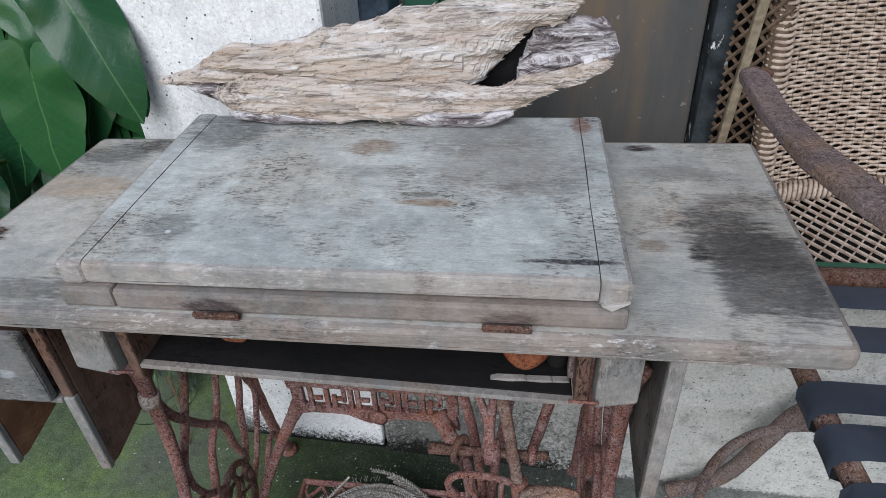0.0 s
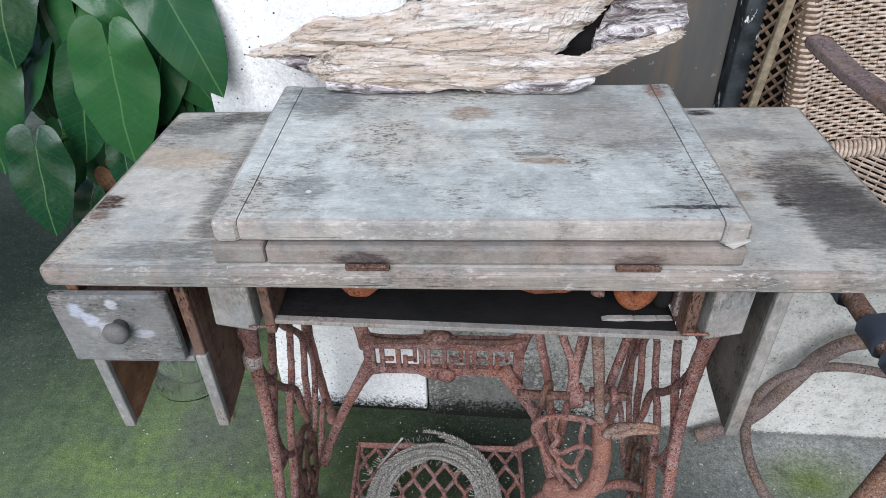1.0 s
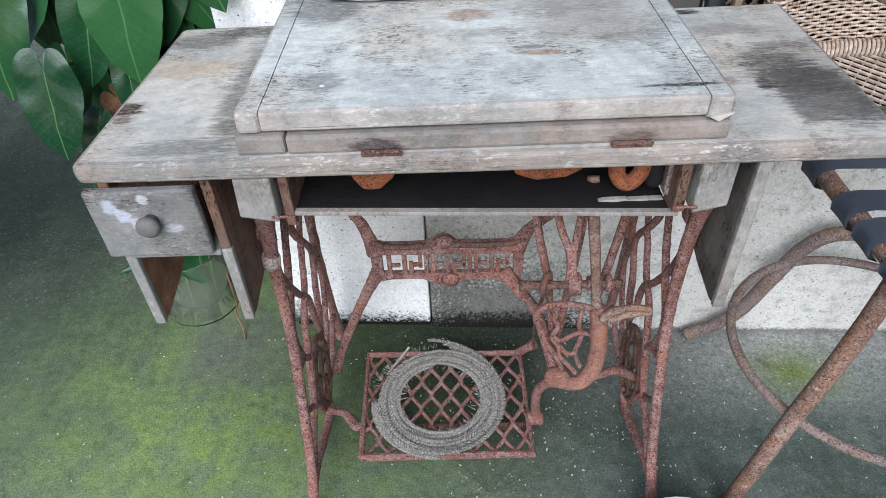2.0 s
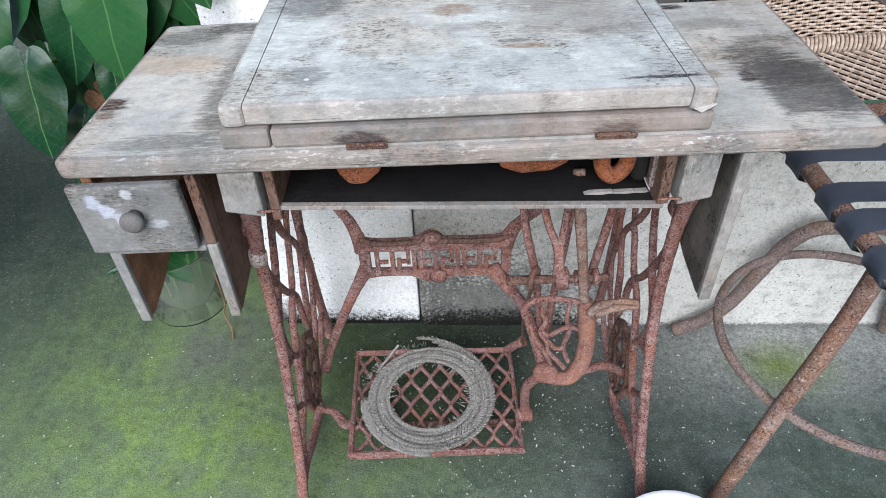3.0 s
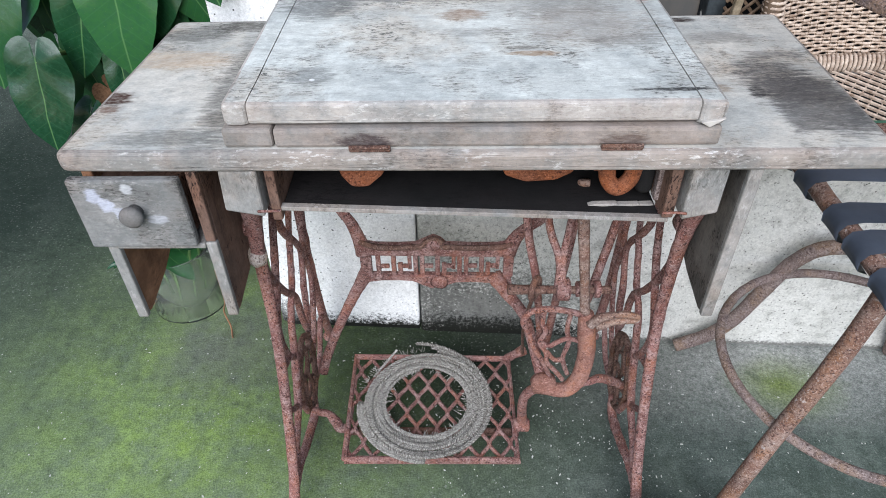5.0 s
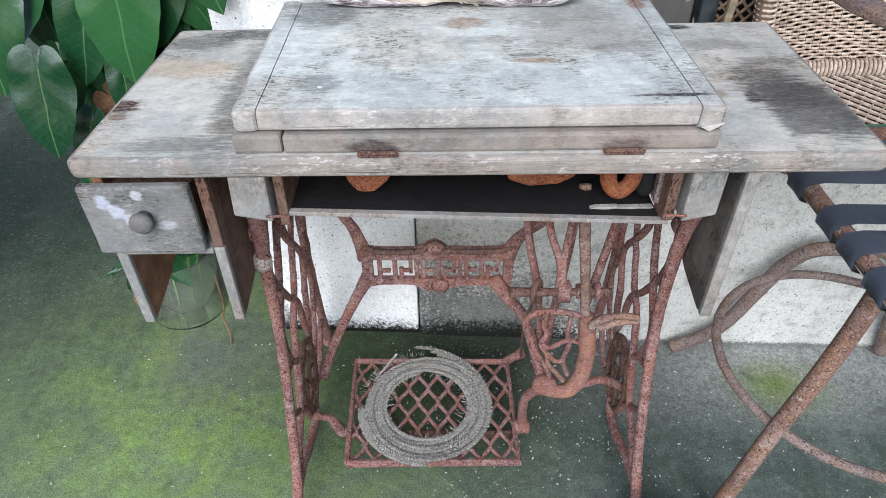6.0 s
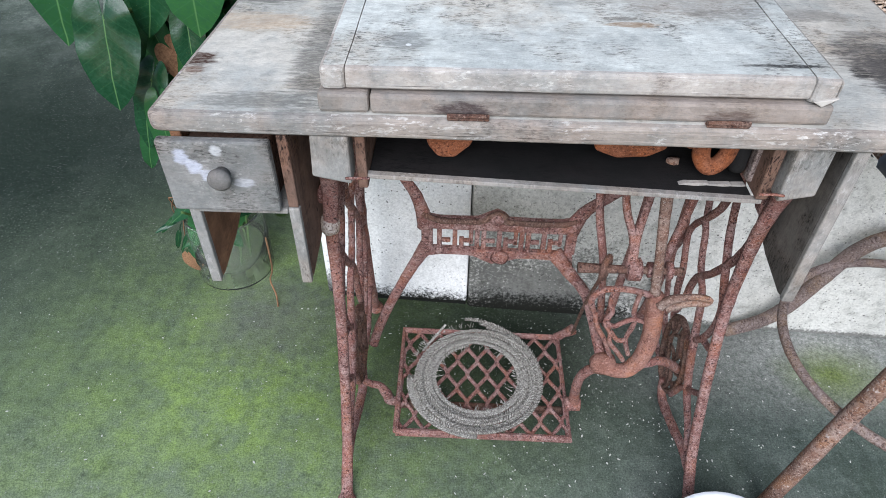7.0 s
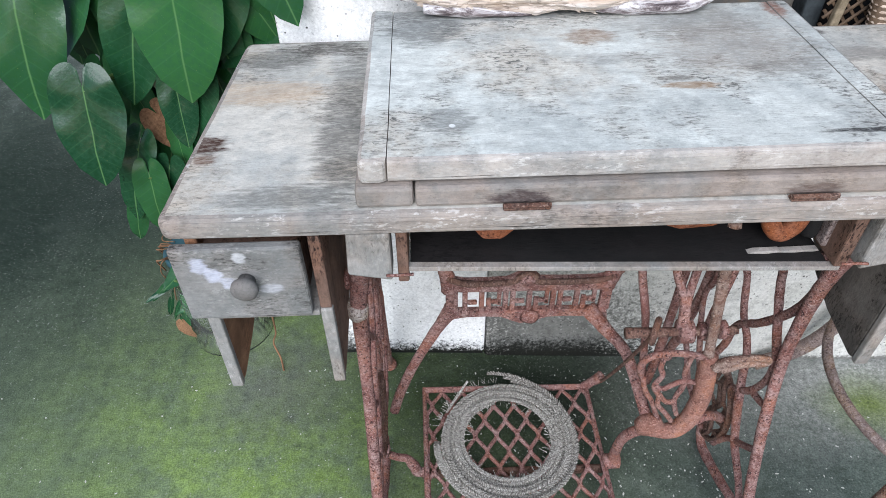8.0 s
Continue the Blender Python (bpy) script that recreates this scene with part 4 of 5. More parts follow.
# ---- driftwood ----
def drift_material():
    k = Mat("driftwood_grain", 0.9)
    co = k.mapped((5, 55, 55), rot=(0, radians(8), 0))
    g, fine = k.noise(1, 8, 0.7, co, 0.8), k.noise(1, 5, 0.75, k.mapped((26, 240, 240), rot=(0, radians(8), 0)), 0.5)
    c = k.ramp(g, (0.28, (0.3, 0.225, 0.175)), (0.38, (0.52, 0.42, 0.35)), (0.5, (0.6, 0.53, 0.47)), (0.64, (0.76, 0.73, 0.7)))
    c = k.mix(k.ramp(k.noise(1, 5, 0.7, k.mapped((7, 22, 22))), (0.44, 0.0), (0.6, 0.6)), c, (0.46, 0.35, 0.25))
    c = k.mix(k.ramp(k.noise(1, 4, 0.7, k.mapped((9, 30, 30), loc=(2, 4, 1))), (0.58, 0.0), (0.66, 0.5)), c, (0.3, 0.26, 0.22))
    c = k.mix(k.ramp(fine, (0.34, 0.6), (0.43, 0.0)), c, (0.2, 0.15, 0.12))
    crack = k.noise(1, 5, 0.65, k.mapped((16, 130, 130), rot=(0, radians(8), 0)), 0.4)
    c = k.mix(k.ramp(crack, (0.34, 0.7), (0.4, 0.0)), c, (0.16, 0.11, 0.085))
    c = k.mix(k.math("MULTIPLY", k.ramp(k.noise(260, 3), (0.62, 0.0), (0.68, 1.0)), 0.5), c, (0.16, 0.11, 0.08))
    k.bump(k.math("ADD", k.math("ADD", g, k.math("MULTIPLY", fine, 0.7)), k.ramp(crack, (0.33, 0.0), (0.45, 0.6))), 0.9, 0.004)
    return k.done(c)


def drift_dark():
    k = Mat("driftwood_core", 0.9)
    g = k.noise(1, 7, 0.75, k.mapped((18, 70, 70)), 1.0)
    c = k.ramp(g, (0.36, (0.05, 0.04, 0.042)), (0.46, (0.2, 0.165, 0.165)), (0.58, (0.68, 0.65, 0.65)))
    k.bump(g, 0.9, 0.006)
    return k.done(c)


DRIFT, DRIFTDARK = drift_material(), drift_dark()


def chunk(centres, halves, thick, mat, name, parent, seed, lean=(0.0, 0.5, 0.86), ragged=0.014, n=150, seg=64, smooth=False):
    """A split length of wood: an oval section carried along a line, torn into ridges."""
    path = smooth_path(centres, n // (len(centres) - 1))
    m = len(path)
    up = Vector(lean).normalized()
    out = Vector((0, -up.z, up.y))
    bm = bmesh.new()
    rings = []
    for i, p in enumerate(path):
        f = i / (m - 1)
        h = np.interp(f, np.linspace(0, 1, len(halves)), halves)
        th = np.interp(f, np.linspace(0, 1, len(thick)), thick)
        ring = []
        for s in range(seg):
            w = 2 * math.pi * s / seg
            q = p + up * (math.sin(w) * h) + out * (math.cos(w) * th)
            along = Vector((q.x * 5, q.y * 42, q.z * 42)) + Vector((seed, seed, 0))
            ridge = noise.noise(along) + 0.7 * noise.noise(along * 2.3) - 0.9 * abs(noise.noise(along * 1.6 + Vector((7, 3, 1)))) + 0.45 * noise.noise(along * 5)
            plate = noise.cell(Vector((q.x * 9 + 3 * noise.noise(along * 0.5), q.y * 30, q.z * 34)))
            ridge += 0.5 * plate
            side = up * math.sin(w) + out * math.cos(w)
            lump = noise.noise(q * 16 + Vector((seed, 0, 0)))
            q += side * (ridge * ragged * 0.55 * min(1.0, h / 0.02) + lump * ragged * 0.45 * min(1.0, h / 0.02))
            ring.append(bm.verts.new(q))
        rings.append(ring)
    for u, v in zip(rings, rings[1:]):
        for s in range(seg):
            bm.faces.new((u[s], u[(s + 1) % seg], v[(s + 1) % seg], v[s]))
    bm.faces.new(rings[0][::-1])
    bm.faces.new(rings[-1])
    for f in bm.faces:
        f.smooth = False
    return part(name, bm, mat, parent, smooth=smooth)


def split(xs, top, low, y, thick, mat, name, seed, ragged, n=150, seg=64):
    """A length of torn wood between an upper and a lower edge."""
    mid = [(x, y, (a + b) / 2) for x, a, b in zip(xs, top, low)]
    return chunk(mid, [(a - b) / 2 for a, b in zip(top, low)], thick, mat, name, drift, seed, (0, 0, 1), ragged, n, seg)


drift = thing("driftwood", "bleached split driftwood log lying on the table lid", "driftwood")
split((-0.332, -0.29, -0.237, -0.16, -0.08, 0.0, 0.06, 0.1, 0.14, 0.17, 0.212, 0.224), (0.86, 0.873, 0.896, 0.908, 0.928, 0.946, 0.957, 0.961, 0.963, 0.964, 0.962, 0.957), (0.855, 0.852, 0.858, 0.85, 0.842, 0.84, 0.847, 0.86, 0.891, 0.919, 0.938, 0.952),
      0.366, (0.008, 0.016, 0.026, 0.032, 0.034, 0.034, 0.03, 0.025, 0.02, 0.016, 0.012, 0.006), DRIFT, "trunk_piece", 3.1, 0.011, n=190)
split((-0.243, -0.22, -0.19, -0.13, -0.05, 0.025, 0.06, 0.1, 0.145, 0.2), (0.855, 0.864, 0.874, 0.874, 0.872, 0.87, 0.866, 0.86, 0.864, 0.861), (0.845, 0.827, 0.82, 0.814, 0.815, 0.814, 0.814, 0.815, 0.829, 0.853),
      0.337, (0.006, 0.014, 0.02, 0.023, 0.024, 0.024, 0.022, 0.018, 0.014, 0.004), DRIFT, "torn_tongue", 9.7, 0.009, n=170)
# Near-black piece painting the deep shade inside the log's hole.
split((0.08, 0.11, 0.145, 0.185), (0.87, 0.895, 0.915, 0.925), (0.832, 0.83, 0.835, 0.85), 0.392, (0.004, 0.006, 0.006, 0.004), SHADEBLACK, "hollow", 2.2, 0.003, 40)
split((0.152, 0.162, 0.18, 0.21, 0.24, 0.264, 0.28), (0.87, 0.9, 0.92, 0.934, 0.936, 0.924, 0.9), (0.85, 0.85, 0.85, 0.856, 0.864, 0.876, 0.888), 0.38, (0.004, 0.008, 0.011, 0.012, 0.012, 0.009, 0.003), DRIFTDARK, "dark_core", 5.3, 0.02, 100)
split((0.13, 0.16, 0.2, 0.235, 0.265), (0.85, 0.864, 0.872, 0.879, 0.888), (0.838, 0.842, 0.85, 0.858, 0.876), 0.36, (0.008, 0.01, 0.01, 0.008, 0.004), DRIFT, "torn_tongue", 12.3, 0.011, 70)
# Dark piece filling the shaded cavity under the log's left lip.
split((-0.297, -0.268, -0.23, -0.18), (0.853, 0.857, 0.86, 0.86), (0.849, 0.83, 0.82, 0.818), 0.362, (0.004, 0.01, 0.014, 0.014), DRIFTDARK, "dark_core", 7.3, 0.01, 50)
split((0.0, 0.04, 0.08, 0.12, 0.15), (0.826, 0.834, 0.833, 0.834, 0.836), (0.818, 0.8135, 0.8135, 0.8145, 0.828), 0.322, (0.005, 0.01, 0.011, 0.01, 0.004), DRIFTDARK, "torn_edge", 15.1, 0.008, 60)
split((-0.22, -0.17, -0.12, -0.07), (0.832, 0.828, 0.824, 0.82), (0.82, 0.8145, 0.8135, 0.8135), 0.326, (0.004, 0.008, 0.008, 0.003), DRIFTDARK, "torn_edge", 19.4, 0.007, 50)

def flakes(host, name, count, seed, y_most):
    """Torn chips of wood standing a little off the face of a split log."""
    rng = random.Random(seed)
    bm = bmesh.new()
    spots = [v for v in host.data.vertices if v.normal.y < -0.15 and v.co.y < y_most]
    for _ in range(count):
        v = rng.choice(spots)
        n, p = v.normal.copy(), v.co.copy()
        d = (Vector((1, 0, rng.uniform(0.0, 0.3))) - n * n.x).normalized()
        w = n.cross(d)
        ln, wd, th = rng.uniform(0.006, 0.02), rng.uniform(0.0015, 0.004), rng.uniform(0.001, 0.0028)
        a = bm.verts.new(p - d * ln * 0.5 - n * 0.001)
        b = bm.verts.new(p + w * wd - n * 0.001)
        c = bm.verts.new(p - w * wd * rng.uniform(0.3, 1.0) - n * 0.001)
        e = bm.verts.new(p + d * ln * 0.5 + w * rng.uniform(-1, 1) * wd + n * th)
        f = bm.verts.new(p + n * th * 0.7)
        for q in ((a, b, f), (a, f, c), (b, e, f), (f, e, c), (a, c, b), (b, c, e)):
            bm.faces.new(q)
    return tagged(part(name, bm, DRIFT, drift), kind="stuff")


for k, (host, most) in enumerate([(o, 0.4) for o in drift.children if o.name.startswith(("trunk_piece", "torn_tongue"))]):
    flakes(host, "splintered_surface", 420 if k == 0 else 260, 31 + k, most)

# ---- coil of woven strap on the pedal ----
def strap_material():
    k = Mat("woven_fibre", 0.9)
    n = k.noise(240, 3, 0.7)
    c = k.ramp(k.noise(420, 4, 0.75), (0.38, (0.08, 0.073, 0.064)), (0.5, (0.28, 0.266, 0.235)), (0.62, (0.6, 0.58, 0.53)))
    k.bump(n, 0.8, 0.002)
    return k.done(c)


FIBRE = strap_material()
# Darker copy of the fibre: paints the shaded gaps between stitches.
FIBREDARK = plain("dark_fibre", (0.13, 0.12, 0.105), 0.95, vary=0.6, scale=120)
coil = thing("fibre_coil", "coil of frayed grey woven fibre strap lying on the pedal", "coil")
rnd = random.Random(4)
TURNS, PER = 8, 60


def coil_point(i):
    """A place on the wound strap, from its inner end outwards."""
    f = i / (TURNS * PER)
    a = 1.75 + 2 * math.pi * i / PER
    over = max(0.0, i - (TURNS - 0.27) * PER) / (0.27 * PER)
    r = 0.082 + 0.046 * f + 0.03 * over ** 1.5
    lift = 0.003 * math.sin(a * 1.7) + 0.004 * f
    return Vector((-0.086 - 0.004 * (1 - f) + r * math.cos(a), 0.174 - 0.006 * f + r * math.sin(a), 0.062 + lift))


pts = [coil_point(i) for i in range(TURNS * PER + 1)]
runs = [("strap", pts)]
for off in (0.0058, 0.0116):
    runs.append(("strap_end", [coil_point(i) + Vector((-off * math.cos(1.75 + i * math.tau / PER), -off * math.sin(1.75 + i * math.tau / PER), -0.002)) for i in range(TURNS * PER - 17, TURNS * PER - int(off * 200))]))
for off in (0.0, 0.006):
    runs.append(("strap_end", [Vector((-0.086 + (0.138 - off) * math.cos(a), 0.168 + (0.129 - off) * math.sin(a), 0.059)) for a in np.linspace(3.08, 4.7, 26)]))
bm = bmesh.new()
for name, line in runs:
    part(name, tube(line, 0.0026, 6, round_path=False, flat=1.3, side=(0, 0, 1)), FIBREDARK, coil)
    for i in range(1, len(line) - 1):
        d = (line[i + 1] - line[i]).normalized()
        o = Vector((d.y, -d.x, 0))
        tilt = 0.003 if (i // PER) % 2 else -0.003
        for q in range(3):
            p = line[i].lerp(line[i + 1], (q + rnd.uniform(-0.3, 0.3)) / 3)
            h, w = rnd.uniform(0.0016, 0.0036), rnd.uniform(0.0028, 0.0042)
            tube([p - o * w - d * tilt + Vector((0, 0, rnd.uniform(0.0008, 0.0024))), p + Vector((0, 0, h)), p + o * w + d * tilt + Vector((0, 0, rnd.uniform(0.0008, 0.0024)))], rnd.uniform(0.0008, 0.0014), 4, bm, round_path=False)
part("weave", bm, FIBRE, coil)
bm = bmesh.new()
for i in range(150):
    inner = i < 100
    a = rnd.uniform(0, 6.28) if inner else rnd.uniform(1.6, 2.9)
    r = rnd.uniform(0.078, 0.086) if inner else 0.13
    p = Vector((-0.09 + r * math.cos(a), 0.174 + r * math.sin(a), 0.064))
    away = Vector((-math.cos(a), -math.sin(a), 0)) * (1 if inner else -1)
    tube([p, p + away * rnd.uniform(0.003, 0.012) + Vector((rnd.uniform(-1, 1), rnd.uniform(-1, 1), rnd.uniform(-0.3, 0.6))) * 0.006], 0.0006, 4, bm)
tagged(part("loose_fibres", bm, FIBRE, coil), kind="stuff")
part("loose_end", tube([(-0.2, 0.24, 0.058), (-0.17, 0.285, 0.064), (-0.155, 0.304, 0.07)], 0.0025, 6, rough=0.3), FIBRE, coil, "frayed loose end")

# ---- strap-seated metal chair ----
chair = thing("metal_chair", "rusted tube chair with dark blue-grey webbing seat straps", "chair", at=(0, 0, 0))
RX = 0.505
rail = part("seat_frame", tube([(RX, 0.33, 0.585), (RX, 0.2, 0.585), (RX, 0.0, 0.585), (RX + 0.008, -0.07, 0.585), (RX + 0.05, -0.1, 0.585), (0.7, -0.11, 0.585), (0.92, -0.1, 0.585), (0.965, -0.06, 0.585), (0.97, 0.1, 0.585), (0.97, 0.33, 0.585)], 0.0135, 12, rough=0.05), RUSTPAINT, chair, smooth=True)
part("back_rail", tube([(RX, 0.325, 0.585), (0.97, 0.325, 0.585)], 0.016, 10), RUSTDARK, chair, smooth=True)
for k, y in enumerate((0.263, 0.182, 0.083, 0.022, -0.05)):
    w = 0.0235
    bm = bmesh.new()
    prof = [(RX - 0.002, 0.566), (RX - 0.017, 0.572), (RX - 0.0195, 0.588), (RX - 0.012, 0.6), (RX + 0.01, 0.604), (0.6, 0.601), (0.73, 0.599), (0.95, 0.603), (0.982, 0.6), (0.99, 0.585), (0.98, 0.57)]
    for y0 in (0,):
        rows = []
        for x, z in prof:
            n = 5
            rows.append([bm.verts.new((x, y - w + 2 * w * j / (n - 1), z + 0.0015 * math.sin(math.pi * j / (n - 1)))) for j in range(n)])
        for u, v in zip(rows, rows[1:]):
            for j in range(4):
                bm.faces.new((u[j], u[j + 1], v[j + 1], v[j]))
    bmesh.ops.solidify(bm, geom=bm.faces[:], thickness=0.0025)
    part("strap", bm, STRAP, chair, smooth=True)
part("foot_ring", tube([(0.668 + 0.231 * math.cos(a), 0.104 + 0.231 * math.sin(a), 0.26) for a in np.linspace(0, 2 * math.pi, 49)[:-1]], 0.0085, 10, closed=True, rough=0.06), GREYRUST, chair, "thin rusted foot ring", True)
part("leg", tube([(0.426, -0.044, 0.0), (0.444, -0.04, 0.1), (0.474, -0.032, 0.26), (0.504, -0.028, 0.42), (0.526, -0.02, 0.57)], 0.0138, 12, rough=0.05), RUSTPAINT, chair, smooth=True)
part("leg", tube([(0.47, 0.362, 0.016), (0.53, 0.352, 0.062), (0.567, 0.345, 0.118), (0.6, 0.338, 0.21), (0.632, 0.335, 0.286), (0.675, 0.333, 0.325), (0.74, 0.33, 0.33), (0.82, 0.33, 0.32), (0.88, 0.33, 0.26), (0.92, 0.335, 0.1), (0.94, 0.34, 0.016)], 0.0145, 12, rough=0.05, n=8), GREYRUST, chair, smooth=True)
part("leg", tube([(0.95, -0.05, 0.0), (0.9, -0.02, 0.26), (0.86, 0.01, 0.57)], 0.0165, 12, rough=0.05), RUSTPAINT, chair, smooth=True)
part("armrest", prism(rounded([(0.404, 0.3), (0.399, 0.19), (0.405, 0.09), (0.423, 0.02), (0.462, -0.1), (0.499, -0.08), (0.454, 0.04), (0.435, 0.12), (0.427, 0.2), (0.434, 0.29), (0.420, 0.312)], 0.006, 4), 2, 0.884, 0.897, 0.003), ARMRUST, chair, "flat rusted iron armrest")
part("arm_post", tube([(0.466, -0.085, 0.888), (0.52, -0.06, 0.82), (0.552, -0.03, 0.7), (0.555, -0.02, 0.585)], 0.014, 10), IVORY, chair, smooth=True)
part("arm_hook", tube([(0.412, 0.3, 0.89), (0.426, 0.312, 0.889), (0.446, 0.314, 0.886)], (0.008, 0.006, 0.004), 8), RUSTDARK, chair, smooth=True)

# ---- rattan chair ----
def rattan_material(name, a, b):
    k = Mat(name, 0.65)
    n = k.noise(70, 4, 0.7)
    c = k.ramp(n, (0.3, a), (0.7, b))
    k.bump(k.noise(300, 3), 0.3, 0.001)
    return k.done(c)


CANE = rattan_material("cane_weave", (0.22, 0.145, 0.1), (0.64, 0.53, 0.43))
CANEDARK = rattan_material("cane_dark", (0.06, 0.04, 0.026), (0.17, 0.115, 0.075))
EDGECANE = rattan_material("edge_cane", (0.14, 0.11, 0.07), (0.32, 0.26, 0.18))
rattan = thing("rattan_chair", "worn brown rattan armchair with a woven back", "chair", at=(0, 0, 0.5))


def back_point(u, v):
    """A place on the backrest: u across from its post, v up."""
    x = 0.55 + 0.55 * u
    z = 0.115 + 0.62 * v
    y = 0.525 + 0.19 * v + 0.07 * (1 - (1 - min(1, u / 0.35)) ** 2) * 0.6
    return Vector((x, y, z))


rows, cells = 104, 34
for r in range(rows):
    v = r / rows
    line = []
    for i in range(cells * 4 + 1):
        u = i / (cells * 4)
        p = back_point(u, v)
        wave = math.sin(u * cells * math.pi + r * math.pi)
        p.y += 0.0018 * wave
        p.z += 0.0012 * math.sin(u * 31 + r * 0.7) + 0.0008 * wave
        line.append(p)
    part("woven_strand", tube(line, 0.0031, 5, round_path=False, flat=0.85, side=(0, 0, 1)), CANE, rattan, smooth=True)
for i in range(35):
    u = i / 34
    part("stake", tube([back_point(u, v) for v in np.linspace(0, 1.0, 6)], 0.0024, 5), CANEDARK, rattan, smooth=True)
# Core darker than its wrapping, painting shade into the gaps between turns.
post = part("back_post", tube([back_point(0.0, v) + Vector((-0.004, 0.004, 0)) for v in np.linspace(-0.16, 1.0, 8)], 0.0165, 10), CANEDARK, rattan, smooth=True)
bm = bmesh.new()
for i in range(70):
    p = back_point(0.0, i / 70)
    tube([p + Vector((0.018 * math.cos(a), 0.006 + 0.019 * math.sin(a), 0.0025 * math.sin(a))) for a in np.linspace(0, 2 * math.pi, 13)[:-1]], 0.0034, 5, bm, closed=True)
tagged(part("wrapping", bm, CANE, post, smooth=True), kind="stuff")
bm = bmesh.new()
for i in range(64):
    p = back_point(i / 64, -0.01) + Vector((-0.004, -0.014, -0.004))
    tube([p + Vector((0.004 * math.cos(a), 0.017 * math.cos(a), 0.015 * math.sin(a))) for a in np.linspace(0, 2 * math.pi, 11)[:-1]], 0.0034, 5, bm, closed=True)
tagged(part("roll", bm, CANE, rattan, "wrapped cane roll at the foot of the back", True), kind="stuff")
# Dark core paints the same gap shade inside the roll.
part("roll_core", tube([back_point(u, -0.01) + Vector((-0.004, -0.014, -0.004)) for u in np.linspace(0, 1, 10)], 0.0135, 8), CANEDARK, rattan, smooth=True)
# Near-black sheet paints the shade that shows through the cane seat.
seat = part("seat_base", box(0.45, 1.1, 0.36, 0.66, 0.022, 0.03, 0.002), SHADEBLACK, rattan, "near-black sheet for the shade under the open cane lattice")
for i in range(29):
    x = 0.44 + i * 0.0235
    part("cane_strip", tube([(x, 0.355, 0.083), (x + 0.15, 0.55, 0.09)], 0.0032, 5, round_path=False, flat=0.5, side=(0, 0, 1)), CANE, seat)
    part("cane_strip", tube([(x + 0.15, 0.355, 0.087), (x, 0.55, 0.094)], 0.0032, 5, round_path=False, flat=0.5, side=(0, 0, 1)), CANE, seat)
part("front_rail", box(0.44, 1.12, 0.338, 0.358, 0.05, 0.092, 0.006), GREENDOOR, rattan)
for i in range(26):
    z = 0.06 + i * 0.024
    part("side_cane", tube([(0.478, 0.6, z), (0.555, 0.585, z + 0.085)], 0.0032, 5, round_path=False), CANEDARK, rattan)
    part("side_cane", tube([(0.478, 0.603, z + 0.085), (0.555, 0.588, z)], 0.0032, 5, round_path=False), CANEDARK, rattan)
part("side_board", prism([(0.478, 0.05), (0.492, 0.05), (0.545, 0.75), (0.527, 0.75)], 1, 0.583, 0.597, 0.003), EDGECANE, rattan, "pale split cane edging strip")
for x in (0.47, 1.09):
    for y in (0.37, 0.6):
        part("leg", tube([(x, y, 0.0), (x, y, 0.06)], 0.014, 8), CANEDARK, rattan, smooth=True)

# ---- large-leaved plant ----
def leaf_material():
    k = Mat("philodendron_leaf", 0.27)
    k.b.inputs["Specular IOR Level"].default_value = 0.36
    uv = k.t.nodes.new("ShaderNodeUVMap").outputs[0]
    sep = k.t.nodes.new("ShaderNodeSeparateXYZ")
    k.put(sep.inputs[0], uv)
    ax = k.math("ABSOLUTE", k.math("SUBTRACT", sep.outputs[0], 0.5))
    y = sep.outputs[1]
    info = k.t.nodes.new("ShaderNodeObjectInfo").outputs["Random"]
    c = k.mix(info, (0.006, 0.036, 0.014), (0.026, 0.105, 0.03))
    c = k.mix(k.ramp(k.noise(24, 4), (0.4, 0.0), (0.7, 0.5)), c, (0.018, 0.07, 0.035))
    wave = k.math("SINE", k.math("MULTIPLY", k.math("SUBTRACT", y, k.math("MULTIPLY", ax, 0.75)), 52.0))
    c = k.mix(k.math("MULTIPLY", k.ramp(wave, (0.9, 0.0), (0.998, 1.0)), 0.06), c, (0.09, 0.25, 0.1))
    c = k.mix(k.ramp(ax, (0.002, 0.75), (0.009, 0.0)), c, (0.09, 0.2, 0.07))
    c = k.mix(k.ramp(k.noise(130, 2), (0.73, 0.0), (0.76, 0.5)), c, (0.3, 0.33, 0.1))
    k.bump(k.math("ADD", k.math("MULTIPLY", wave, 0.12), k.noise(30, 2)), 0.12, 0.0025)
    k.b.inputs["Coat Weight"].default_value = 0.0
    return k.done(c)


LEAF = leaf_material()
STEM = plain("green_stem", (0.07, 0.13, 0.04), 0.5)
DEADLEAF = plain("dry_leaf", (0.2, 0.11, 0.06), 0.85, vary=0.5)
ANG = (0, 12, 25, 40, 58, 78, 100, 122, 142, 158, 170, 180)
RAD = (1.0, 0.86, 0.7, 0.56, 0.46, 0.39, 0.36, 0.35, 0.34, 0.31, 0.26, 0.05)


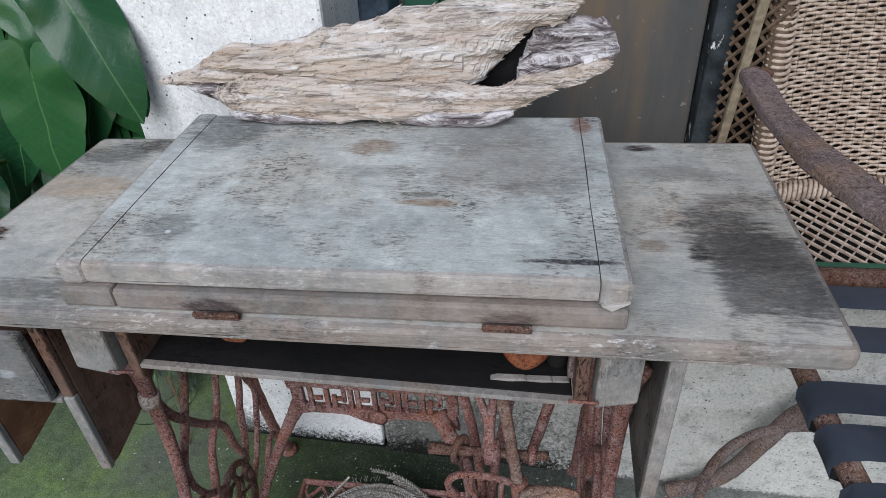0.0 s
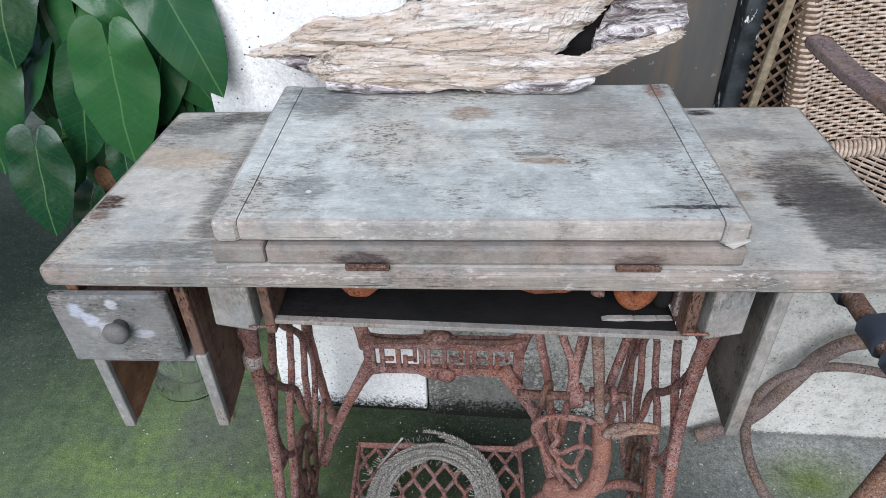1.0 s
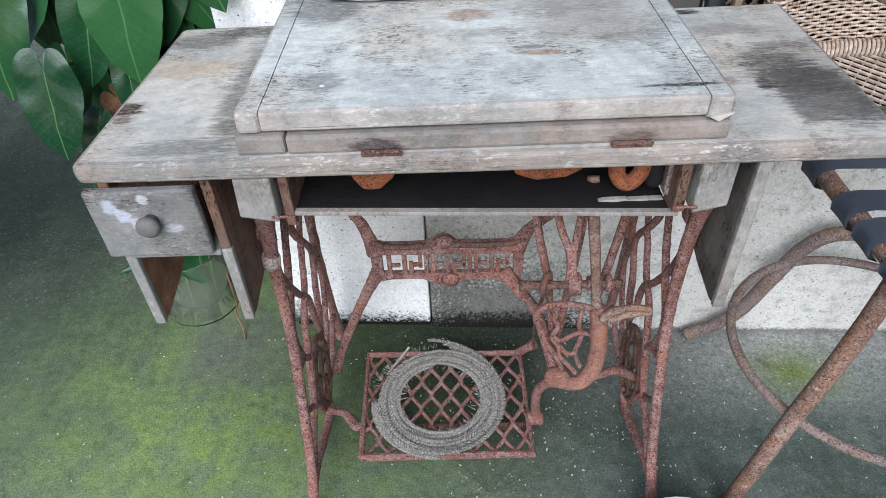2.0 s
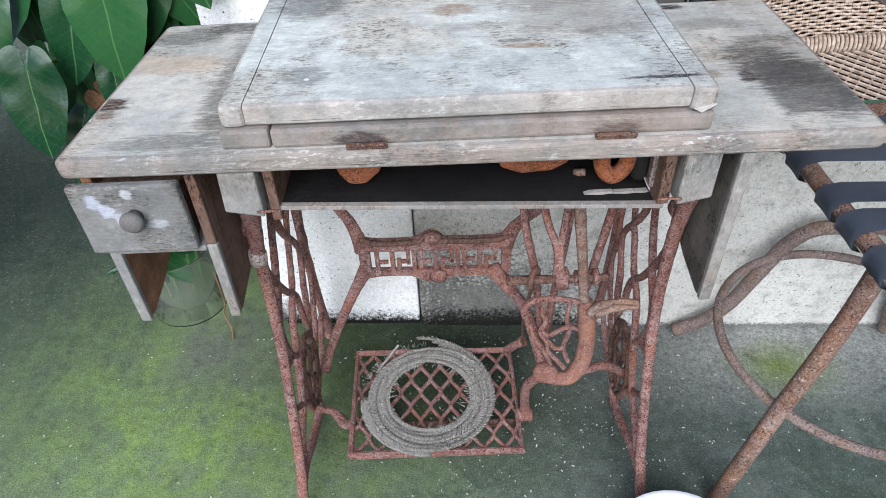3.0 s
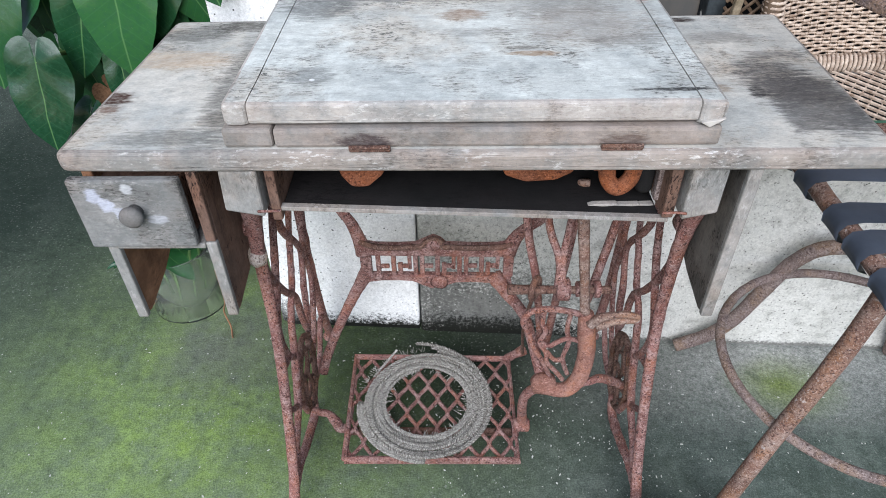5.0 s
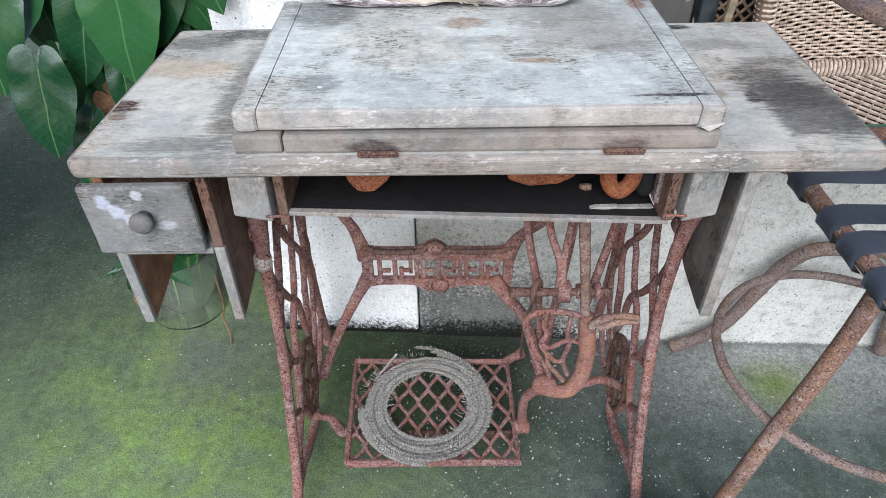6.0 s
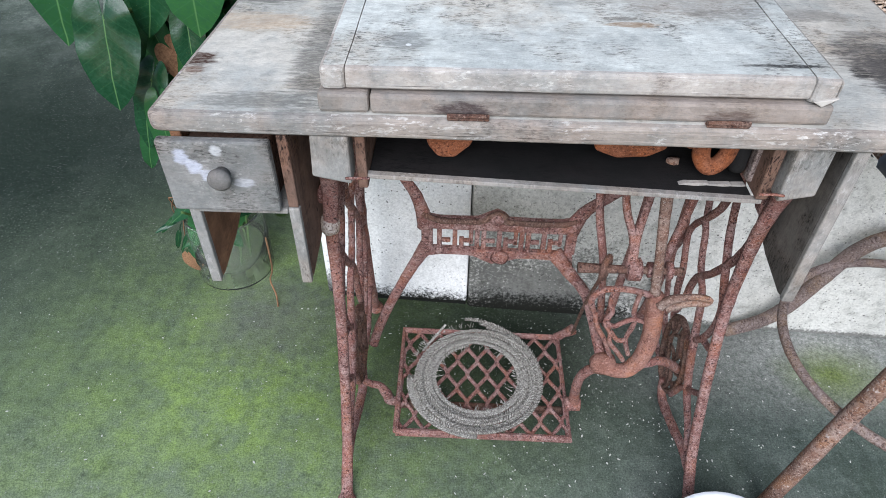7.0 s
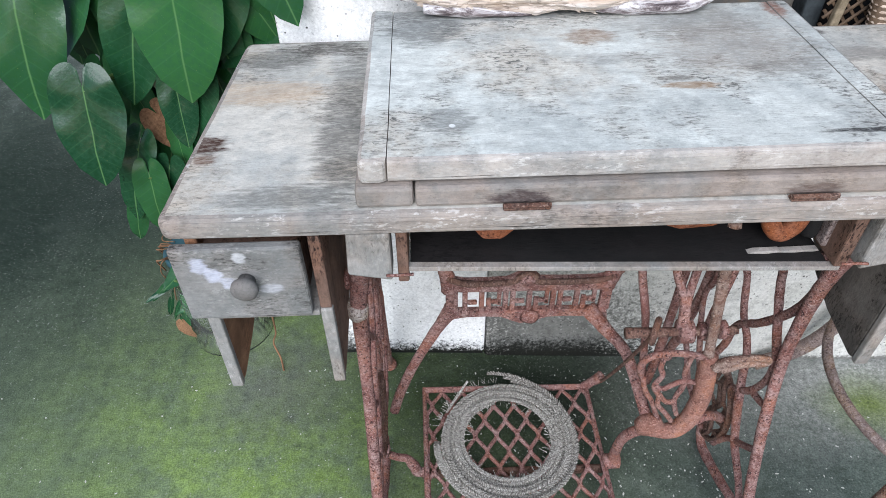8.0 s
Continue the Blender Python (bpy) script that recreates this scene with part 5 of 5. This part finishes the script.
def leaf_mesh(name, seed, droop, fold, wide=1.0):
    me = bpy.data.meshes.new(name)
    bm = bmesh.new()
    uvl = bm.loops.layers.uv.new()
    rings = [0.0, 0.2, 0.4, 0.6, 0.8, 0.93, 1.0]
    n = 44
    grid = []
    for f in rings:
        ring = []
        for s in range(n if f else 1):
            w = -180 + 360 * s / n
            r = float(np.interp(abs(w), ANG, RAD)) * f
            x, y = r * math.sin(radians(w)) * wide, r * math.cos(radians(w))
            z = -droop * max(0, y) ** 2 + fold * abs(x) * (1 - 0.4 * max(0, y)) - 0.5 * x * x + 0.02 * math.sin(9 * y + 5 * abs(x) + seed) * f + 0.05 * noise.noise(Vector((x * 4, y * 4, seed)))
            v = bm.verts.new((x, y, z))
            ring.append(v)
        grid.append(ring)
    faces = []
    for s in range(n):
        faces.append(bm.faces.new((grid[0][0], grid[1][s], grid[1][(s + 1) % n])))
        for u, v in zip(grid[1:], grid[2:]):
            faces.append(bm.faces.new((u[s], v[s], v[(s + 1) % n], u[(s + 1) % n])))
    bmesh.ops.recalc_face_normals(bm, faces=bm.faces)
    for f in bm.faces:
        f.smooth = True
        for lo in f.loops:
            lo[uvl].uv = (lo.vert.co.x + 0.5, lo.vert.co.y)
    bm.to_mesh(me)
    bm.free()
    me.materials.append(LEAF)
    return me


LEAVES = [leaf_mesh("leaf", 1.0, 0.12, 0.14, 0.86), leaf_mesh("leaf", 2.7, 0.22, 0.07, 0.78), leaf_mesh("leaf", 4.4, 0.05, 0.22, 0.7), leaf_mesh("leaf", 6.1, 0.3, 0.1, 0.58)]
DRY = leaf_mesh("dry_leaf", 9.0, 0.3, 0.5, 0.9)
DRY.materials[0] = DEADLEAF
plant = thing("philodendron", "large green philodendron with glossy heart-shaped leaves", "plant", at=(-0.62, 0.75, 0))


def put_leaf(base, tip, face=(0.15, -0.85, 0.5), kind=0, stem=True, wide=1.0):
    base, tip = Vector(base), Vector(tip)
    y = tip - base
    length = y.length
    y.normalize()
    z = Vector(face)
    z = (z - y * z.dot(y)).normalized()
    x = y.cross(z)
    m = Matrix((x, y, z)).transposed().to_4x4()
    m.translation = base - plant.location
    ob = new("leaf", LEAVES[kind])
    ob.parent = plant
    ob.matrix_basis = m @ Matrix.Diagonal((length * wide, length, length, 1))
    if stem:
        root = Vector((-0.62 + (base.x + 0.62) * 0.3, 0.72, max(0.05, base.z - 0.35)))
        mid = base.lerp(root, 0.35) + Vector((0, 0.02, 0.07))
        part("stalk", tube([base - plant.location, mid - plant.location, root - plant.location], (0.0035, 0.005, 0.007), 7), STEM, plant, smooth=True)
    return ob


put_leaf((-0.555, 0.40, 0.846), (-0.572, 0.38, 0.66), kind=0)
put_leaf((-0.626, 0.46, 0.873), (-0.678, 0.44, 0.689), kind=1)
put_leaf((-0.461, 0.40, 0.967), (-0.38, 0.36, 0.793), (0.45, -0.8, 0.35), 0, wide=0.84)
put_leaf((-0.717, 0.38, 0.693), (-0.728, 0.34, 0.546), kind=0)
put_leaf((-0.736, 0.50, 0.888), (-0.728, 0.46, 0.70), kind=1)
put_leaf((-0.55, 0.50, 0.70), (-0.42, 0.45, 0.73), (0.0, -0.6, 0.8), 2)
put_leaf((-0.774, 0.42, 0.836), (-0.80, 0.36, 0.65), kind=1)
put_leaf((-0.629, 0.44, 0.803), (-0.674, 0.42, 0.645), kind=2)
put_leaf((-0.69, 0.42, 0.568), (-0.745, 0.38, 0.437), (-0.2, -0.9, 0.3), 3)
put_leaf((-0.679, 0.40, 0.526), (-0.688, 0.38, 0.401), kind=3)
put_leaf((-0.603, 0.43, 0.676), (-0.605, 0.41, 0.572), kind=2)
put_leaf((-0.416, 0.42, 0.85), (-0.396, 0.40, 0.785), kind=2, stem=False)
put_leaf((-0.749, 0.50, 0.808), (-0.755, 0.48, 0.684), kind=1)
put_leaf((-0.718, 0.46, 0.683), (-0.722, 0.44, 0.573), (0.5, -0.8, 0.2), 2)
put_leaf((-0.574, 0.44, 0.68), (-0.63, 0.42, 0.555), (-0.2, -0.8, 0.4), 1)
put_leaf((-0.735, 0.43, 0.44), (-0.76, 0.42, 0.36), kind=3, stem=False)
put_leaf((-0.609, 0.47, 0.722), (-0.598, 0.45, 0.615), kind=0)
put_leaf((-0.519, 0.48, 0.75), (-0.509, 0.46, 0.657), kind=2)
put_leaf((-0.652, 0.42, 0.528), (-0.68, 0.41, 0.428), kind=2, stem=False)
put_leaf((-0.504, 0.45, 0.82), (-0.545, 0.43, 0.702), kind=0)
put_leaf((-0.463, 0.47, 0.851), (-0.438, 0.45, 0.756), kind=1)
put_leaf((-0.78, 0.46, 0.846), (-0.804, 0.44, 0.714), kind=0)
put_leaf((-0.60, 0.46, 0.96), (-0.50, 0.44, 0.86), kind=1)
put_leaf((-0.50, 0.47, 0.84), (-0.43, 0.45, 0.72), kind=1)
put_leaf((-0.70, 0.44, 0.98), (-0.72, 0.40, 0.82), kind=0)
put_leaf((-0.84, 0.44, 0.86), (-0.87, 0.40, 0.74), kind=0)
rnd = random.Random(23)
for i in range(56):
    b = Vector((rnd.uniform(-0.72, -0.5), rnd.uniform(0.47, 0.66), rnd.uniform(0.6, 0.98)))
    d = Vector((rnd.uniform(-0.4, 0.4), rnd.uniform(-0.3, 0.1), -1)).normalized()
    put_leaf(b, b + d * rnd.uniform(0.12, 0.17), (rnd.uniform(-0.5, 0.5), -0.8, rnd.uniform(0.1, 0.8)), rnd.randrange(4), stem=i % 4 == 0)
rnd = random.Random(11)
for i in range(120):
    b = Vector((rnd.uniform(-0.8, -0.45), rnd.uniform(0.5, 0.95), rnd.uniform(0.5, 1.35)))
    if b.x < -0.64 and b.z < 0.8:
        b.z += 0.35
    d = Vector((rnd.uniform(-0.4, 0.5), rnd.uniform(-0.5, 0.1), rnd.uniform(-1.0, -0.4))).normalized()
    put_leaf(b, b + d * rnd.uniform(0.13, 0.22), (rnd.uniform(-0.5, 0.5), -0.8, rnd.uniform(0.1, 0.8)), rnd.randrange(4), stem=i % 3 == 0)
for i in range(9):
    b = Vector((rnd.uniform(-0.66, -0.56), rnd.uniform(0.44, 0.52), rnd.uniform(0.4, 0.62)))
    d = Vector((rnd.uniform(-0.4, 0.4), rnd.uniform(-0.3, 0.0), -1)).normalized()
    put_leaf(b, b + d * rnd.uniform(0.07, 0.11), (rnd.uniform(-0.6, 0.6), -0.8, rnd.uniform(0.0, 0.6)), rnd.randrange(4), stem=False)
for b, t in (((-0.66, 0.47, 0.6), (-0.6, 0.46, 0.53)), ((-0.64, 0.48, 0.58), (-0.67, 0.46, 0.5))):
    put_leaf(b, t, (0.2, -0.8, 0.5), 2, stem=False).data = DRY
part("trunk", tube([(0.0, 0.0, 0.0), (0.02, 0.0, 0.3), (-0.03, -0.02, 0.6), (0.0, 0.0, 1.0)], (0.02, 0.017, 0.014, 0.01), 9), STEM, plant, smooth=True)

# ---- glass jar with cuttings ----
glass = Mat("old_glass", 0.07)
glass.b.inputs["Transmission Weight"].default_value, glass.b.inputs["IOR"].default_value = 0.98, 1.13
GLASS = glass.done((0.9, 0.93, 0.9))
jar = thing("glass_jar", "clear plastic jar of water with green cuttings on the ground", "jar", at=(-0.68, 0.53, 0))
g = part("vessel", lathe([(0.0, 0.003), (0.084, 0.003), (0.09, 0.01), (0.091, 0.1), (0.09, 0.16), (0.086, 0.178), (0.088, 0.184), (0.084, 0.185), (0.083, 0.178), (0.087, 0.16), (0.087, 0.012), (0.0, 0.008)], (0, 0, 0), 32), GLASS, jar, smooth=True)
g.visible_shadow = False

wet = Mat("cloudy_water", 0.08)
wet.b.inputs["Transmission Weight"].default_value, wet.b.inputs["IOR"].default_value = 0.97, 1.05
WATER = wet.done((0.86, 0.93, 0.76))
part("water", lathe([(0.0, 0.011), (0.083, 0.014), (0.085, 0.09), (0.0, 0.09)], (0, 0, 0), 28), WATER, jar, smooth=True)
for i in range(7):
    a = i * 0.9
    part("cutting", tube([(0.04 * math.cos(a), 0.04 * math.sin(a), 0.03), (0.05 * math.cos(a + 0.3), 0.05 * math.sin(a + 0.3), 0.17), (0.08 * math.cos(a + 0.4), 0.08 * math.sin(a + 0.4) - 0.02, 0.24)], 0.003, 6), STEM, jar, smooth=True)

for i in range(6):
    a = 0.4 + i * 1.05
    ob = new("cutting_leaf", LEAVES[i % 4])
    ob.parent = jar
    ob.matrix_basis = Matrix.Translation((0.045 * math.cos(a), 0.045 * math.sin(a) - 0.01, 0.2 + 0.01 * (i % 3))) @ Euler((radians(-70 + 25 * (i % 3)), radians(20 * math.cos(a)), a)).to_matrix().to_4x4() @ Matrix.Scale(0.1, 4)
twig = thing("dry_twig", "dry brown root strand trailing onto the floor", "twig")
part("strand", tube([(-0.55, 0.42, 0.2), (-0.555, 0.43, 0.1), (-0.57, 0.44, 0.05), (-0.56, 0.43, 0.012), (-0.55, 0.4, 0.004)], 0.002, 5), DEADLEAF, twig)
fallen = new("fallen_leaf", DRY)
fallen.matrix_world = Matrix.Translation((-0.76, 0.47, 0.09)) @ Euler((radians(-80), 0.3, 2.9)).to_matrix().to_4x4() @ Matrix.Scale(0.05, 4)
tagged(fallen, "withered orange-brown leaf caught on the jar", "leaf")

# ---- small pot and sprigs behind the jar ----
POTBLUE = plain("dull_teal_pot", (0.03, 0.075, 0.09), 0.5)
pot = thing("plant_pot", "small dull teal plant pot with roots beside the jar", "pot", at=(-0.765, 0.64, 0))
part("body", lathe([(0.0, 0.0), (0.045, 0.0), (0.06, 0.14), (0.066, 0.143), (0.066, 0.158), (0.056, 0.158), (0.05, 0.13), (0.0, 0.125)], (0, 0, 0), 28), POTBLUE, pot, smooth=True)
rnd = random.Random(77)
for i in range(9):
    a, h = rnd.uniform(2.6, 4.6), rnd.uniform(0.06, 0.17)
    part("root", tube([(0.055 * math.cos(a), 0.055 * math.sin(a), 0.156), (0.075 * math.cos(a + 0.2), 0.075 * math.sin(a + 0.2), 0.165), (0.082 * math.cos(a), 0.082 * math.sin(a), h), (0.075 * math.cos(a - 0.3), 0.08 * math.sin(a - 0.3), h - 0.05)], 0.0014, 5), DEADLEAF, pot, smooth=True)
for i in range(16):
    b = Vector((rnd.uniform(-0.025, 0.03), rnd.uniform(-0.15, -0.1), rnd.uniform(0.05, 0.19)))
    d = Vector((rnd.uniform(-0.7, 0.3), rnd.uniform(-0.6, 0.1), rnd.uniform(-0.9, 0.2))).normalized()
    z = Vector((rnd.uniform(-0.4, 0.4), -0.7, 0.6))
    z = (z - d * z.dot(d)).normalized()
    m = Matrix((d.cross(z), d, z)).transposed().to_4x4()
    m.translation = b
    ob = new("sprig_leaf", LEAVES[3])
    ob.parent = pot
    ob.matrix_basis = m @ Matrix.Diagonal((0.03, 0.05, 0.04, 1))
    if i % 3 == 0:
        part("sprig", tube([b, b + Vector((0.01, 0.03, 0.03)), (0.0, -0.03, 0.13)], 0.0016, 5), STEM, pot, smooth=True)

# ---- white basin ----
basin = thing("basin", "white enamel basin with a teal painted mark", "basin", at=(0.312, -0.19, 0))
part("bowl", lathe([(0.0, 0.0), (0.075, 0.0), (0.085, 0.012), (0.11, 0.085), (0.122, 0.094), (0.12, 0.099), (0.106, 0.09), (0.08, 0.016), (0.0, 0.01)], (0, 0, 0), 40), WHITE, basin, smooth=True)

bm = bmesh.new()
for dx, dy, sx in ((0.0, 0.0, 0.014), (0.016, 0.006, 0.008), (-0.01, -0.012, 0.012)):
    bmesh.ops.create_icosphere(bm, subdivisions=2, radius=1, matrix=Matrix.Translation((0.012 + dx, 0.101 + dy * 0.3, 0.078 + dy * 0.6)) @ Euler((radians(68), 0, 0)).to_matrix().to_4x4() @ Matrix.Diagonal((sx, 0.007, 0.0015, 1)))
part("painted_mark", bm, TEAL, basin, "teal painted mark")

# ---- litter on the floor ----
bm = bmesh.new()
rnd = random.Random(8)
for i in range(700):
    x, y = rnd.uniform(-1.2, 1.0), rnd.uniform(-0.15, 0.4)
    if rnd.random() < 0.55:
        x = rnd.gauss(0.2, 0.2)
    if y > wall_y(x) - 0.02:
        continue
    s = rnd.uniform(0.0008, 0.0026)
    a = rnd.uniform(0, 3.14)
    m = Matrix.Translation((x, y, 0.004)) @ Matrix.Rotation(a, 4, "Z") @ Matrix.Diagonal((s * rnd.uniform(0.6, 1.8), s * 0.7, s * 0.35, 1))
    bmesh.ops.create_icosphere(bm, subdivisions=1, radius=1, matrix=m)
CHIP = plain("pale_chips", (0.5, 0.5, 0.46), 0.9)
tagged(part("litter", bm, CHIP), "scattered pale paint chips on the concrete", "litter", kind="stuff")
